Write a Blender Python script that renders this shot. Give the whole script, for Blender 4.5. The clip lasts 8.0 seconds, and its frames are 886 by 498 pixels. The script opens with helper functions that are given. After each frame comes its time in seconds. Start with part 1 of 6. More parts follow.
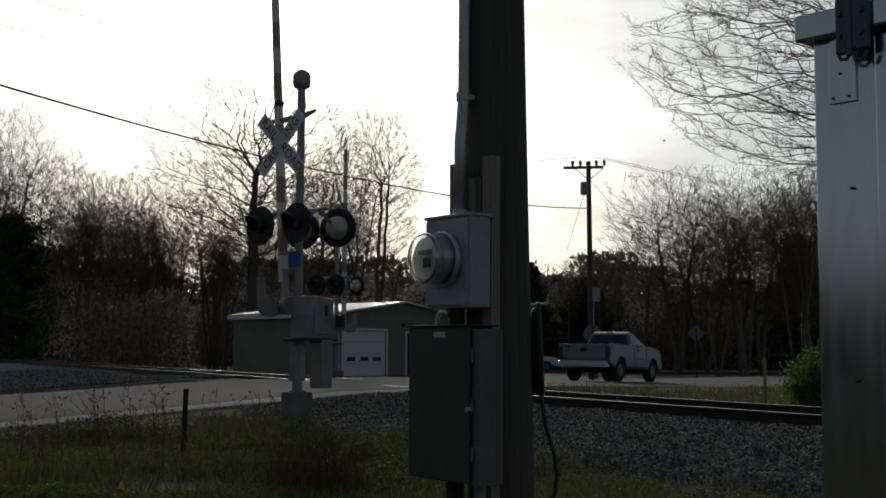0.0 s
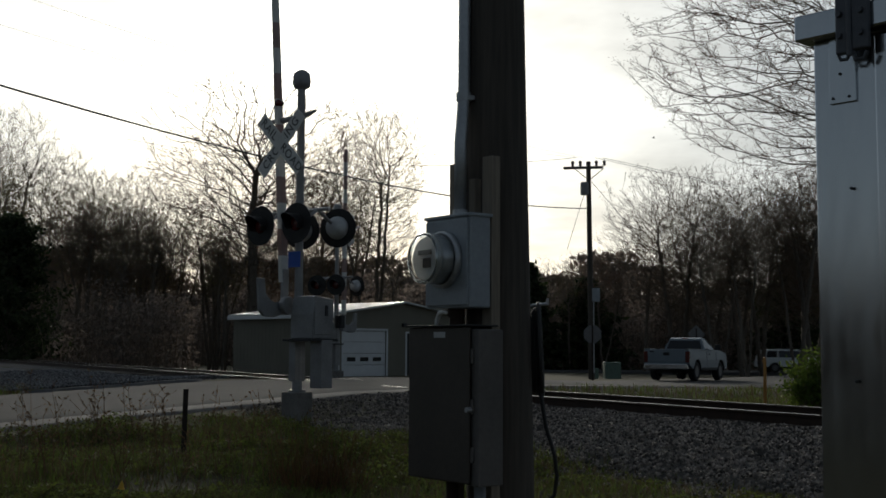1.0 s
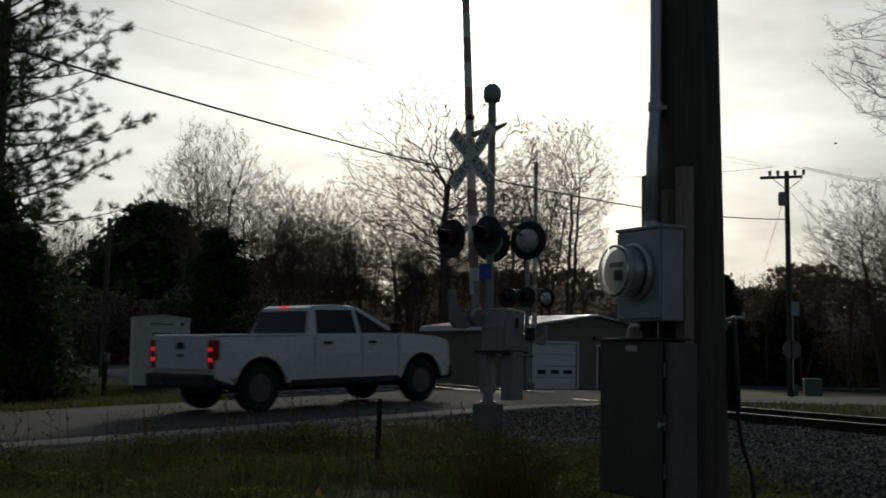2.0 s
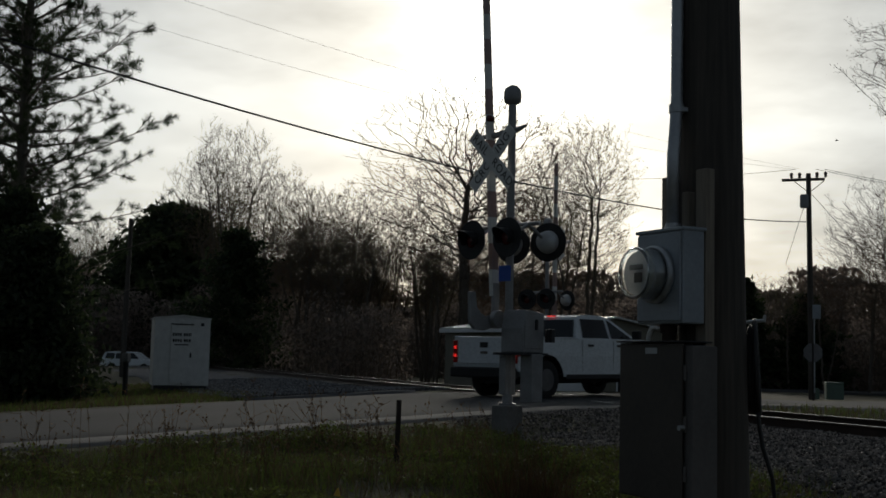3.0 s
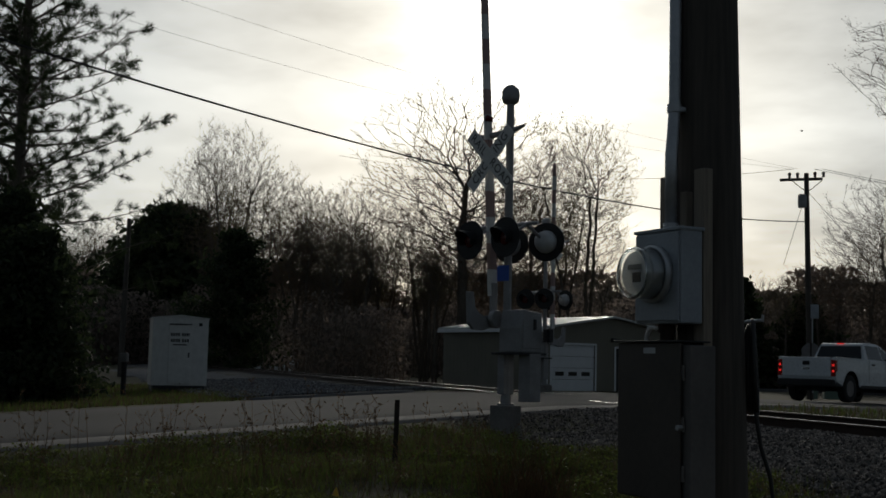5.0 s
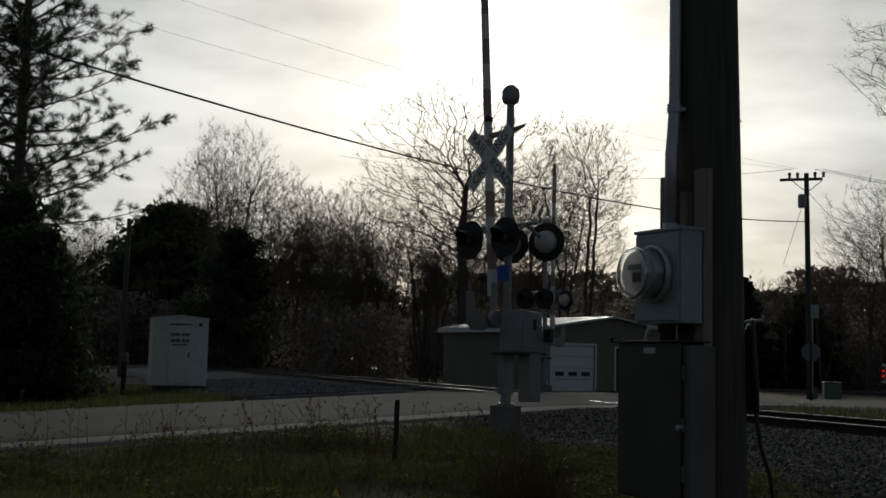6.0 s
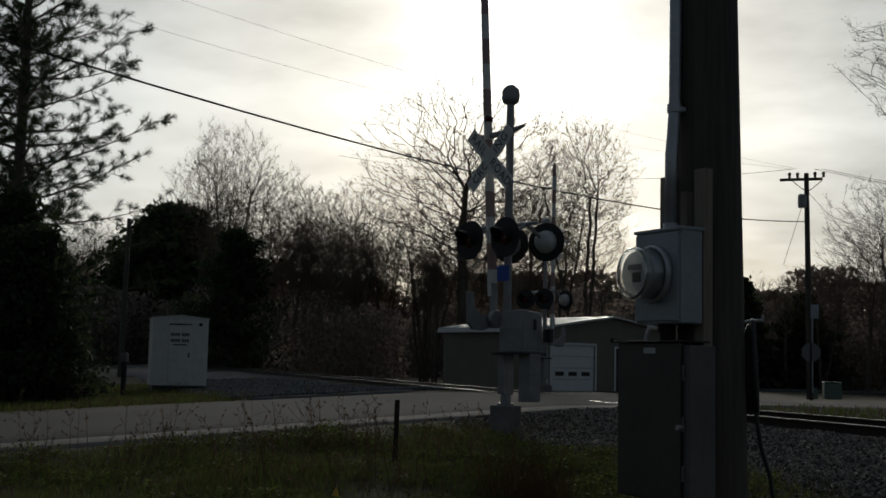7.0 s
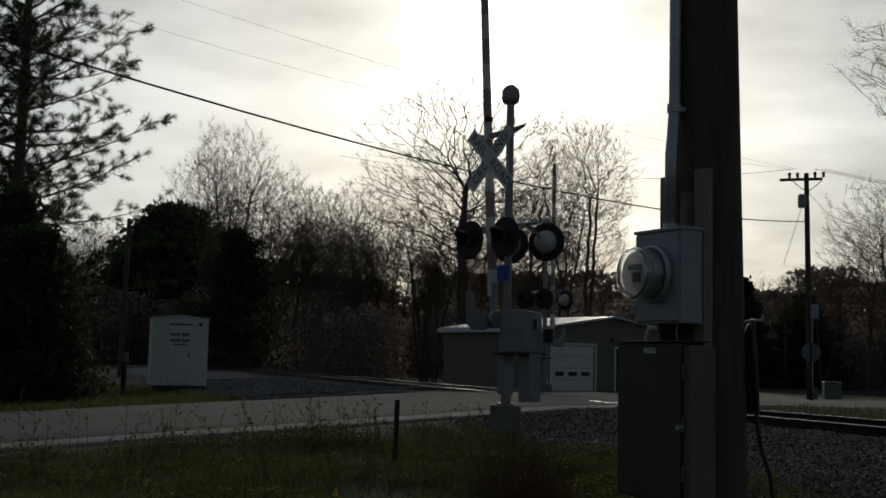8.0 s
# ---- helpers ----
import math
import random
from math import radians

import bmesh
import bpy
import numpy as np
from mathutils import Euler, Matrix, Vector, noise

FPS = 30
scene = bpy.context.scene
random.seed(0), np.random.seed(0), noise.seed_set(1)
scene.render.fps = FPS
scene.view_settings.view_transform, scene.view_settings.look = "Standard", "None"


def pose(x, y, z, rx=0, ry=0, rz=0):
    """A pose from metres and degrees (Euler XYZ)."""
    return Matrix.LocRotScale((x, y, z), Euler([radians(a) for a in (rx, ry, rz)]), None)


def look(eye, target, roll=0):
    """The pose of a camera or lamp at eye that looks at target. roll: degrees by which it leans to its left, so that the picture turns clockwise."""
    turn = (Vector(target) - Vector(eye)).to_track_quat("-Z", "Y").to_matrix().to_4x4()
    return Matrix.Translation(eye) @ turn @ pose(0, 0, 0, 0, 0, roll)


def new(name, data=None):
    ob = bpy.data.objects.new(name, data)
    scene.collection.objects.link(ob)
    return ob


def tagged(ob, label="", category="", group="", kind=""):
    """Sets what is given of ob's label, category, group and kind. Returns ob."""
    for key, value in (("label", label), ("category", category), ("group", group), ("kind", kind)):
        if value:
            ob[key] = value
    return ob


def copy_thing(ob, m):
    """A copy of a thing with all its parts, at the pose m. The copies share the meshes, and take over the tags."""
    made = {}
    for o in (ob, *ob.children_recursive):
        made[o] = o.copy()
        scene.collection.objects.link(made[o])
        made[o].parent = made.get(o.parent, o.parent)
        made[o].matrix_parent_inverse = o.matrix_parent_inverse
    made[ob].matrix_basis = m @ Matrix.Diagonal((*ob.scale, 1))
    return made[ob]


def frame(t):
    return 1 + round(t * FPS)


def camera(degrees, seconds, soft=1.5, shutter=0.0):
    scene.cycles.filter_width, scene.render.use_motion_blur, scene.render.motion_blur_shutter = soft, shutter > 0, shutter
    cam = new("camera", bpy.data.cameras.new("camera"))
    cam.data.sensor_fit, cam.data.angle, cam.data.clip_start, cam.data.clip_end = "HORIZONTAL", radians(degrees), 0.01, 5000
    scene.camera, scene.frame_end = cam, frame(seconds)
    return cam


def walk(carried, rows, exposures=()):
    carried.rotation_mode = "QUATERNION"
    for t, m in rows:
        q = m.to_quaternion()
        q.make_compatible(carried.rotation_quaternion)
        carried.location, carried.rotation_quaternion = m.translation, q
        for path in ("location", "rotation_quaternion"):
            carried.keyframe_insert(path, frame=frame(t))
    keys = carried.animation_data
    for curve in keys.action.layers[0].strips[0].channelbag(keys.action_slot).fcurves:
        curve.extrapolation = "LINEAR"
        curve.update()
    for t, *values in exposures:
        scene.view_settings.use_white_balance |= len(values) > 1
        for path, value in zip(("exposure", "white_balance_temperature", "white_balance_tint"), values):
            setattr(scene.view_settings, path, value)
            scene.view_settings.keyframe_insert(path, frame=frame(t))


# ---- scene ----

# ================= camera =================
cam = camera(41.0, 8.0, soft=1.65, shutter=0.2)
EYE = (0.0, 0.0, 0.8)


def held(yaw, pitch, roll):
    return pose(EYE[0], EYE[1], EYE[2], 90 + pitch, roll, yaw)


walk(cam, [
    (0.0, held(0.0, 4.8, -0.3)), (1.0, held(0.0, 4.81, -0.3)), (1.3, held(0.0, 4.8, -0.28)),
    (1.5, held(0.11, 4.72, -0.2)), (1.6, held(1.8, 4.82, -0.35)), (1.7, held(4.1, 4.95, -0.5)),
    (1.8, held(6.2, 5.1, -0.7)), (1.9, held(8.0, 5.22, -0.9)), (2.0, held(9.16, 5.30, -1.03)),
    (2.1, held(9.95, 5.33, -1.3)), (2.2, held(10.43, 5.335, -1.5)), (2.6, held(10.3, 5.35, -1.4)),
    (3.3, held(10.02, 5.35, -1.3)), (4.5, held(10.01, 5.349, -1.29)), (6.0, held(10.01, 5.349, -1.29)),
    (8.0, held(10.01, 5.349, -1.29)),
], exposures=[(0.0, 0.0), (1.1, 0.0), (1.5, -0.2), (2.2, -0.38), (3.3, -0.45), (4.5, -0.52), (8.0, -0.52)])

# ================= light =================
SUN_DIR = Vector((-0.118, 0.958, 0.262)).normalized()
SUN_EL = math.asin(SUN_DIR.z)


def build_world():
    w = bpy.data.worlds.new("world")
    scene.world = w
    w.use_nodes = True
    nt = w.node_tree
    nt.nodes.clear()
    N, L = nt.nodes.new, nt.links.new

    def math_node(op, a, b=None):
        n = N("ShaderNodeMath")
        n.operation = op
        for i, v in enumerate((a, b)):
            if v is None:
                continue
            if isinstance(v, (int, float)):
                n.inputs[i].default_value = v
            else:
                L(v, n.inputs[i])
        return n.outputs[0]

    def vec(op, a, b):
        n = N("ShaderNodeVectorMath")
        n.operation = op
        for i, v in enumerate((a, b)):
            if isinstance(v, (tuple, Vector)):
                n.inputs[i].default_value = tuple(v)
            else:
                L(v, n.inputs[i])
        return n

    tc = N("ShaderNodeTexCoord")
    d = vec("NORMALIZE", tc.outputs["Generated"], (0, 0, 0)).outputs[0]
    cosang = math_node("MAXIMUM", vec("DOT_PRODUCT", d, SUN_DIR).outputs["Value"], 0.0)
    wide = math_node("POWER", cosang, 5.5)
    near = math_node("POWER", cosang, 60.0)
    core = math_node("POWER", cosang, 420.0)
    # veil of thin cloud, stretched flat
    sep = N("ShaderNodeSeparateXYZ")
    L(d, sep.inputs[0])
    up = math_node("ADD", math_node("MAXIMUM", sep.outputs["Z"], 0.0), 0.12)
    comb = N("ShaderNodeCombineXYZ")
    L(math_node("DIVIDE", sep.outputs["X"], up), comb.inputs[0])
    L(math_node("DIVIDE", sep.outputs["Y"], up), comb.inputs[1])
    cl = N("ShaderNodeTexNoise")
    cl.inputs["Scale"].default_value = 0.9
    cl.inputs["Detail"].default_value = 6
    cl.inputs["Roughness"].default_value = 0.55
    L(comb.outputs[0], cl.inputs["Vector"])
    ramp = N("ShaderNodeMapRange")
    ramp.inputs["From Min"].default_value = 0.36
    ramp.inputs["From Max"].default_value = 0.64
    L(cl.outputs["Fac"], ramp.inputs["Value"])
    cloud = ramp.outputs[0]
    light = math_node("ADD", math_node("ADD", math_node("MULTIPLY", wide, 1.0), math_node("MULTIPLY", near, 0.6)),
                      math_node("MULTIPLY", core, 2.5))
    level = math_node("POWER", math_node("SUBTRACT", 1.0, math_node("MAXIMUM", sep.outputs["Z"], 0.0)), 5.0)
    base = math_node("ADD", math_node("ADD", 0.05, math_node("MULTIPLY", cloud, 0.05)), math_node("MULTIPLY", level, 0.11))
    total = math_node("ADD", base, math_node("MULTIPLY", light, math_node("ADD", 0.56, math_node("MULTIPLY", cloud, 0.62))))
    # blue-grey overcast, creamy near the sun and the horizon
    tint = N("ShaderNodeMix")
    tint.data_type = "RGBA"
    tint.inputs["A"].default_value = (0.8, 0.97, 1.14, 1)
    tint.inputs["B"].default_value = (1.06, 1.0, 0.84, 1)
    low = math_node("POWER", math_node("SUBTRACT", 1.0, math_node("MAXIMUM", sep.outputs["Z"], 0.0)), 14.0)
    warm = math_node("ADD", math_node("MULTIPLY", wide, 0.8), math_node("MULTIPLY", math_node("MULTIPLY", low, cloud), 0.6))
    warm_c = math_node("MINIMUM", warm, 1.0)
    L(warm_c, tint.inputs["Factor"])
    mul = N("ShaderNodeMix")
    mul.data_type = "RGBA"
    mul.blend_type = "MULTIPLY"
    mul.inputs["Factor"].default_value = 1.0
    L(tint.outputs["Result"], mul.inputs["A"])
    L(total, mul.inputs["B"])
    bg = N("ShaderNodeBackground")
    L(mul.outputs["Result"], bg.inputs["Color"])
    bg.inputs["Strength"].default_value = 1.0
    # clear sky above the veil
    sky = N("ShaderNodeTexSky")
    sky.sky_type = "NISHITA"
    sky.sun_disc = False
    sky.sun_elevation = SUN_EL
    sky.sun_rotation = math.atan2(SUN_DIR.x, SUN_DIR.y)
    bg2 = N("ShaderNodeBackground")
    L(sky.outputs[0], bg2.inputs["Color"])
    bg2.inputs["Strength"].default_value = 0.012
    add = N("ShaderNodeAddShader")
    L(bg.outputs[0], add.inputs[0])
    L(bg2.outputs[0], add.inputs[1])
    out = N("ShaderNodeOutputWorld")
    L(add.outputs[0], out.inputs["Surface"])


build_world()
sun_data = bpy.data.lights.new("sun", "SUN")
sun_data.energy, sun_data.angle, sun_data.color = 1.2, radians(10), (1.0, 0.93, 0.8)
sun = new("sun", sun_data)
sun.matrix_world = look((0, 0, 30), Vector((0, 0, 30)) - SUN_DIR)


# ================= materials =================
def mat(name, col, col2=None, rough=0.8, metal=0.0, scale=6.0, fine=60.0, bump=0.2, dist=0.01, per_object=0.0,
        per_island=0.0, stretch=(1, 1, 1), emit=None, spec=0.5, trans=0.0):
    """A surface that varies at two scales between two colours, with fine relief."""
    m = bpy.data.materials.new(name)
    m.use_nodes = True
    nt = m.node_tree
    N, L = nt.nodes.new, nt.links.new
    p = nt.nodes["Principled BSDF"]
    col2 = col2 or tuple(c * 0.72 for c in col)
    tc = N("ShaderNodeTexCoord")
    mp = N("ShaderNodeMapping")
    mp.inputs["Scale"].default_value = stretch
    L(tc.outputs["Object"], mp.inputs["Vector"])
    a = N("ShaderNodeTexNoise")
    a.inputs["Scale"].default_value, a.inputs["Detail"].default_value = scale, 5
    b = N("ShaderNodeTexNoise")
    b.inputs["Scale"].default_value, b.inputs["Detail"].default_value = fine, 4
    L(mp.outputs[0], a.inputs["Vector"])
    L(mp.outputs[0], b.inputs["Vector"])
    s = N("ShaderNodeMath")
    s.operation = "MULTIPLY_ADD"
    L(b.outputs["Fac"], s.inputs[0])
    s.inputs[1].default_value = 0.5
    h = N("ShaderNodeMath")
    h.operation = "MULTIPLY"
    L(a.outputs["Fac"], h.inputs[0])
    h.inputs[1].default_value = 0.6
    L(h.outputs[0], s.inputs[2])
    fac = s.outputs[0]
    for kind, amount in (("ShaderNodeObjectInfo", per_object), ("ShaderNodeNewGeometry", per_island)):
        if amount:
            o = N(kind)
            r = N("ShaderNodeMath")
            r.operation = "MULTIPLY_ADD"
            L(o.outputs["Random"] if kind == "ShaderNodeObjectInfo" else o.outputs["Random Per Island"], r.inputs[0])
            r.inputs[1].default_value = amount
            L(fac, r.inputs[2])
            q = N("ShaderNodeMath")
            q.operation = "SUBTRACT"
            L(r.outputs[0], q.inputs[0])
            q.inputs[1].default_value = amount / 2
            fac = q.outputs[0]
    mr = N("ShaderNodeMapRange")
    mr.inputs["From Min"].default_value, mr.inputs["From Max"].default_value = 0.35, 0.75
    L(fac, mr.inputs["Value"])
    mix = N("ShaderNodeMix")
    mix.data_type = "RGBA"
    mix.inputs["A"].default_value = (*col2, 1)
    mix.inputs["B"].default_value = (*col, 1)
    L(mr.outputs[0], mix.inputs["Factor"])
    L(mix.outputs["Result"], p.inputs["Base Color"])
    rr = N("ShaderNodeMapRange")
    rr.inputs["To Min"].default_value, rr.inputs["To Max"].default_value = max(0.03, rough - 0.1), min(1, rough + 0.1)
    L(b.outputs["Fac"], rr.inputs["Value"])
    L(rr.outputs[0], p.inputs["Roughness"])
    p.inputs["Metallic"].default_value = metal
    p.inputs["Specular IOR Level"].default_value = spec
    p.inputs["Transmission Weight"].default_value = trans
    if bump:
        bp = N("ShaderNodeBump")
        bp.inputs["Strength"].default_value, bp.inputs["Distance"].default_value = bump, dist
        L(fac, bp.inputs["Height"])
        L(bp.outputs[0], p.inputs["Normal"])
    if emit:
        p.inputs["Emission Color"].default_value = (*emit[:3], 1)
        p.inputs["Emission Strength"].default_value = emit[3]
    return m


def leafy(name, col, col2, through_part=0.35, per_island=0.8):
    """Thin leaves: some of the light goes through."""
    m = mat(name, col, col2, rough=0.7, scale=0.8, fine=9, bump=0, per_island=per_island, spec=0.25)
    nt = m.node_tree
    p = nt.nodes["Principled BSDF"]
    out = [n for n in nt.nodes if n.type == "OUTPUT_MATERIAL"][0]
    t = nt.nodes.new("ShaderNodeBsdfTranslucent")
    nt.links.new(p.inputs["Base Color"].links[0].from_socket, t.inputs["Color"])
    mx = nt.nodes.new("ShaderNodeMixShader")
    mx.inputs[0].default_value = through_part
    nt.links.new(p.outputs[0], mx.inputs[1])
    nt.links.new(t.outputs[0], mx.inputs[2])
    nt.links.new(mx.outputs[0], out.inputs["Surface"])
    return m


M_soil = mat("soil_turf", (0.06, 0.06, 0.026), (0.035, 0.027, 0.016), 0.95, scale=0.7, fine=14, bump=0.6, dist=0.05, spec=0.2)
M_asphalt = mat("asphalt", (0.052, 0.053, 0.056), (0.031, 0.0315, 0.034), 0.9, spec=0.2, scale=0.5, fine=90, bump=0.35, dist=0.008)
M_shoulder = mat("gravel_shoulder", (0.13, 0.122, 0.115), (0.065, 0.061, 0.057), 0.9, scale=2, fine=50, bump=0.6, dist=0.02)
M_ballast = mat("ballast_bed", (0.08, 0.077, 0.074), (0.03, 0.028, 0.027), 0.9, scale=3, fine=22, bump=0.9, dist=0.04)
M_gravel = mat("blue_grey_gravel", (0.072, 0.078, 0.09), (0.03, 0.032, 0.038), 0.9, scale=1.5, fine=16, bump=0.7, dist=0.03)
M_yardstone = mat("blue_grey_stone", (0.2, 0.21, 0.225), (0.06, 0.063, 0.07), 0.85, scale=9, fine=40, bump=0.3, per_island=1.0)
M_stone = mat("ballast_stone", (0.3, 0.262, 0.235), (0.055, 0.049, 0.045), 0.85, scale=9, fine=40, bump=0.3, per_island=1.0)
M_rail_side = mat("rusty_rail", (0.06, 0.035, 0.025), (0.025, 0.017, 0.013), 0.8, 0.3, scale=4, fine=60, bump=0.4)
M_rail_top = mat("polished_rail_head", (0.75, 0.73, 0.7), (0.65, 0.63, 0.6), 0.42, 1.0, scale=3, fine=40, bump=0.05)
M_tie = mat("creosoted_tie", (0.05, 0.038, 0.03), (0.02, 0.016, 0.013), 0.9, scale=5, fine=40, bump=0.6, per_object=0.5, stretch=(1, 6, 1))
M_pole = mat("weathered_pole_wood", (0.115, 0.1, 0.086), (0.045, 0.039, 0.034), 0.9, scale=9, fine=70, bump=0.6, dist=0.012, stretch=(1, 1, 0.06))
M_board = mat("grey_board", (0.3, 0.26, 0.21), (0.15, 0.125, 0.1), 0.85, scale=14, fine=90, bump=0.4, stretch=(1, 1, 0.1))
M_galv = mat("galvanised_steel", (0.5, 0.52, 0.54), (0.36, 0.38, 0.4), 0.48, 0.75, scale=8, fine=60, bump=0.08)
M_meterbox = mat("grey_enamel", (0.34, 0.38, 0.42), (0.25, 0.28, 0.31), 0.5, 0.15, scale=5, fine=70, bump=0.06)
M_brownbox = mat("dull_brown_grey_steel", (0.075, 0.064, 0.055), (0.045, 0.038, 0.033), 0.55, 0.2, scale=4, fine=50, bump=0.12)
# Paler grey than the door, for the switch box's side panel and hinges.
M_greyside = mat("paler_side_steel", (0.17, 0.16, 0.155), (0.11, 0.105, 0.1), 0.6, 0.3, scale=5, fine=60, bump=0.1)
M_blackplastic = mat("black_rubber", (0.018, 0.018, 0.019), (0.01, 0.01, 0.01), 0.5, scale=10, fine=80, bump=0.1)
M_alu = mat("brushed_aluminium", (0.62, 0.64, 0.66), (0.52, 0.54, 0.56), 0.16, 1.0, scale=3, fine=45, bump=0.04, stretch=(1, 1, 0.2))
M_hinge = mat("dark_cast_hinge", (0.05, 0.052, 0.058), (0.03, 0.031, 0.034), 0.45, 0.6, scale=12, fine=90, bump=0.15)
M_casthinge = mat("grey_cast_hinge", (0.12, 0.125, 0.14), (0.075, 0.078, 0.088), 0.45, 0.5, scale=12, fine=90, bump=0.15)
M_white = mat("white_paint_worn", (0.74, 0.74, 0.72), (0.55, 0.55, 0.53), 0.6, scale=5, fine=50, bump=0.1)
# Red greyed so its colour carries the glare over the raised gate arms.
M_red = mat("glare_paled_red_reflective", (0.4, 0.28, 0.26), (0.3, 0.2, 0.185), 0.5, scale=5, fine=50, bump=0.1)
M_silverpaint = mat("aluminium_paint", (0.33, 0.335, 0.345), (0.21, 0.213, 0.22), 0.55, 0.4, scale=4, fine=40, bump=0.12)
M_casepaint = mat("pale_lamp_case_paint", (0.6, 0.61, 0.62), (0.45, 0.46, 0.47), 0.5, 0.3, scale=6, fine=60, bump=0.1)
M_black = mat("flat_black_paint", (0.022, 0.022, 0.023), (0.013, 0.013, 0.013), 0.65, scale=6, fine=50, bump=0.1)
M_lensred = mat("red_lens", (0.1, 0.012, 0.01), (0.07, 0.008, 0.008), 0.15, scale=20, fine=120, bump=0.2)
M_bluesign = mat("blue_sign_sheeting", (0.02, 0.1, 0.5), (0.015, 0.075, 0.4), 0.45, bump=0.02)
M_letter = mat("black_letter_paint", (0.02, 0.02, 0.02), (0.014, 0.014, 0.014), 0.6, bump=0)
M_concrete = mat("rough_concrete", (0.25, 0.24, 0.23), (0.13, 0.125, 0.12), 0.9, scale=4, fine=50, bump=0.4)
M_siding = mat("tan_metal_siding", (0.19, 0.178, 0.14), (0.145, 0.136, 0.108), 0.6, 0.0, scale=1, fine=20, bump=0.05)
M_roofmetal = mat("pale_metal_roof", (0.5, 0.52, 0.53), (0.4, 0.42, 0.43), 0.4, 0.5, scale=1, fine=20, bump=0.05)
M_doorwhite = mat("white_door_enamel", (0.72, 0.74, 0.76), (0.6, 0.62, 0.64), 0.5, scale=2, fine=30, bump=0.03)
M_darkglass = mat("dark_glass", (0.02, 0.024, 0.028), (0.014, 0.016, 0.02), 0.06, scale=3, fine=30, bump=0)
M_carwhite = mat("white_car_paint", (0.71, 0.755, 0.79), (0.6, 0.635, 0.66), 0.28, scale=1.2, fine=20, bump=0.01, spec=0.6)
M_carsilver = mat("blue_silver_car_paint", (0.2, 0.245, 0.285), (0.15, 0.185, 0.22), 0.35, 0.15, scale=1.2, fine=20, bump=0.01)
M_tyre = mat("tyre_rubber", (0.022, 0.022, 0.022), (0.012, 0.012, 0.012), 0.85, scale=8, fine=60, bump=0.3)
M_rim = mat("alloy_rim", (0.16, 0.16, 0.17), (0.07, 0.07, 0.074), 0.4, 0.3, scale=6, fine=50, bump=0.05)
M_chrome = mat("dull_chrome", (0.6, 0.6, 0.62), (0.5, 0.5, 0.52), 0.2, 1.0, bump=0.02)
M_tail_lit = mat("lit_tail_lamp", (0.5, 0.02, 0.015), (0.4, 0.015, 0.01), 0.25, bump=0, emit=(1.0, 0.03, 0.025, 0.75))
M_tail_dim = mat("tail_lamp_rim", (0.13, 0.01, 0.008), (0.09, 0.008, 0.006), 0.25, bump=0, emit=(1.0, 0.02, 0.015, 0.012))
M_bark = mat("grey_bark", (0.17, 0.145, 0.12), (0.08, 0.068, 0.055), 0.95, scale=3, fine=25, bump=0.5, dist=0.03, stretch=(1, 1, 0.3))
M_twig = mat("twig_bark", (0.2, 0.15, 0.11), (0.1, 0.078, 0.058), 0.95, scale=0.3, fine=3, bump=0)
M_bud_red = leafy("red_buds", (0.2, 0.085, 0.05), (0.12, 0.06, 0.035))
M_bud_green = leafy("yellow_green_buds", (0.2, 0.2, 0.07), (0.14, 0.12, 0.045))
M_needle = leafy("pine_needles", (0.06, 0.085, 0.036), (0.03, 0.045, 0.02), 0.35)
M_cedar = leafy("cedar_foliage", (0.06, 0.08, 0.036), (0.025, 0.038, 0.02), 0.4)
M_bush = leafy("fresh_bush_leaves", (0.16, 0.22, 0.04), (0.08, 0.125, 0.025), 0.4)
M_brush = leafy("brown_undergrowth", (0.31, 0.25, 0.215), (0.17, 0.145, 0.125), 0.6)
M_grass = leafy("grass_blades", (0.125, 0.172, 0.04), (0.12, 0.09, 0.05), 0.45, 1.6)
M_weed = leafy("low_weed_leaves", (0.16, 0.2, 0.045), (0.09, 0.085, 0.032), 0.4, 1.6)
M_rust = leafy("rust_brown_grass", (0.26, 0.15, 0.075), (0.15, 0.085, 0.045), 0.45)
M_dry = leafy("dry_stalks", (0.2, 0.13, 0.07), (0.1, 0.065, 0.04), 0.25)
M_yellow = mat("yellow_marker_plastic", (0.7, 0.42, 0.03), (0.55, 0.32, 0.02), 0.5, bump=0.05)
M_orange = mat("orange_marker_plastic", (0.5, 0.24, 0.06), (0.4, 0.18, 0.04), 0.5, bump=0.05)
M_green_enamel = mat("green_enamel", (0.13, 0.2, 0.16), (0.1, 0.15, 0.12), 0.55, bump=0.03)
M_cable = mat("black_cable", (0.02, 0.02, 0.02), (0.012, 0.012, 0.012), 0.6, bump=0)
M_signback = mat("sign_back_aluminium", (0.22, 0.22, 0.23), (0.16, 0.16, 0.17), 0.55, 0.5, bump=0.03)


def glass_material():
    m = bpy.data.materials.new("clear_glass")
    m.use_nodes = True
    p = m.node_tree.nodes["Principled BSDF"]
    p.inputs["Base Color"].default_value = (0.93, 0.95, 0.95, 1)
    p.inputs["Roughness"].default_value = 0.04
    p.inputs["Transmission Weight"].default_value = 1.0
    p.inputs["IOR"].default_value = 1.46
    return m


M_glass = glass_material()


# ================= mesh helpers =================
def part(name, bm, material, parent=None, label="", smooth=False):
    me = bpy.data.meshes.new(name)
    bmesh.ops.recalc_face_normals(bm, faces=bm.faces)
    bm.to_mesh(me)
    bm.free()
    return link(name, me, material, parent, label, smooth)


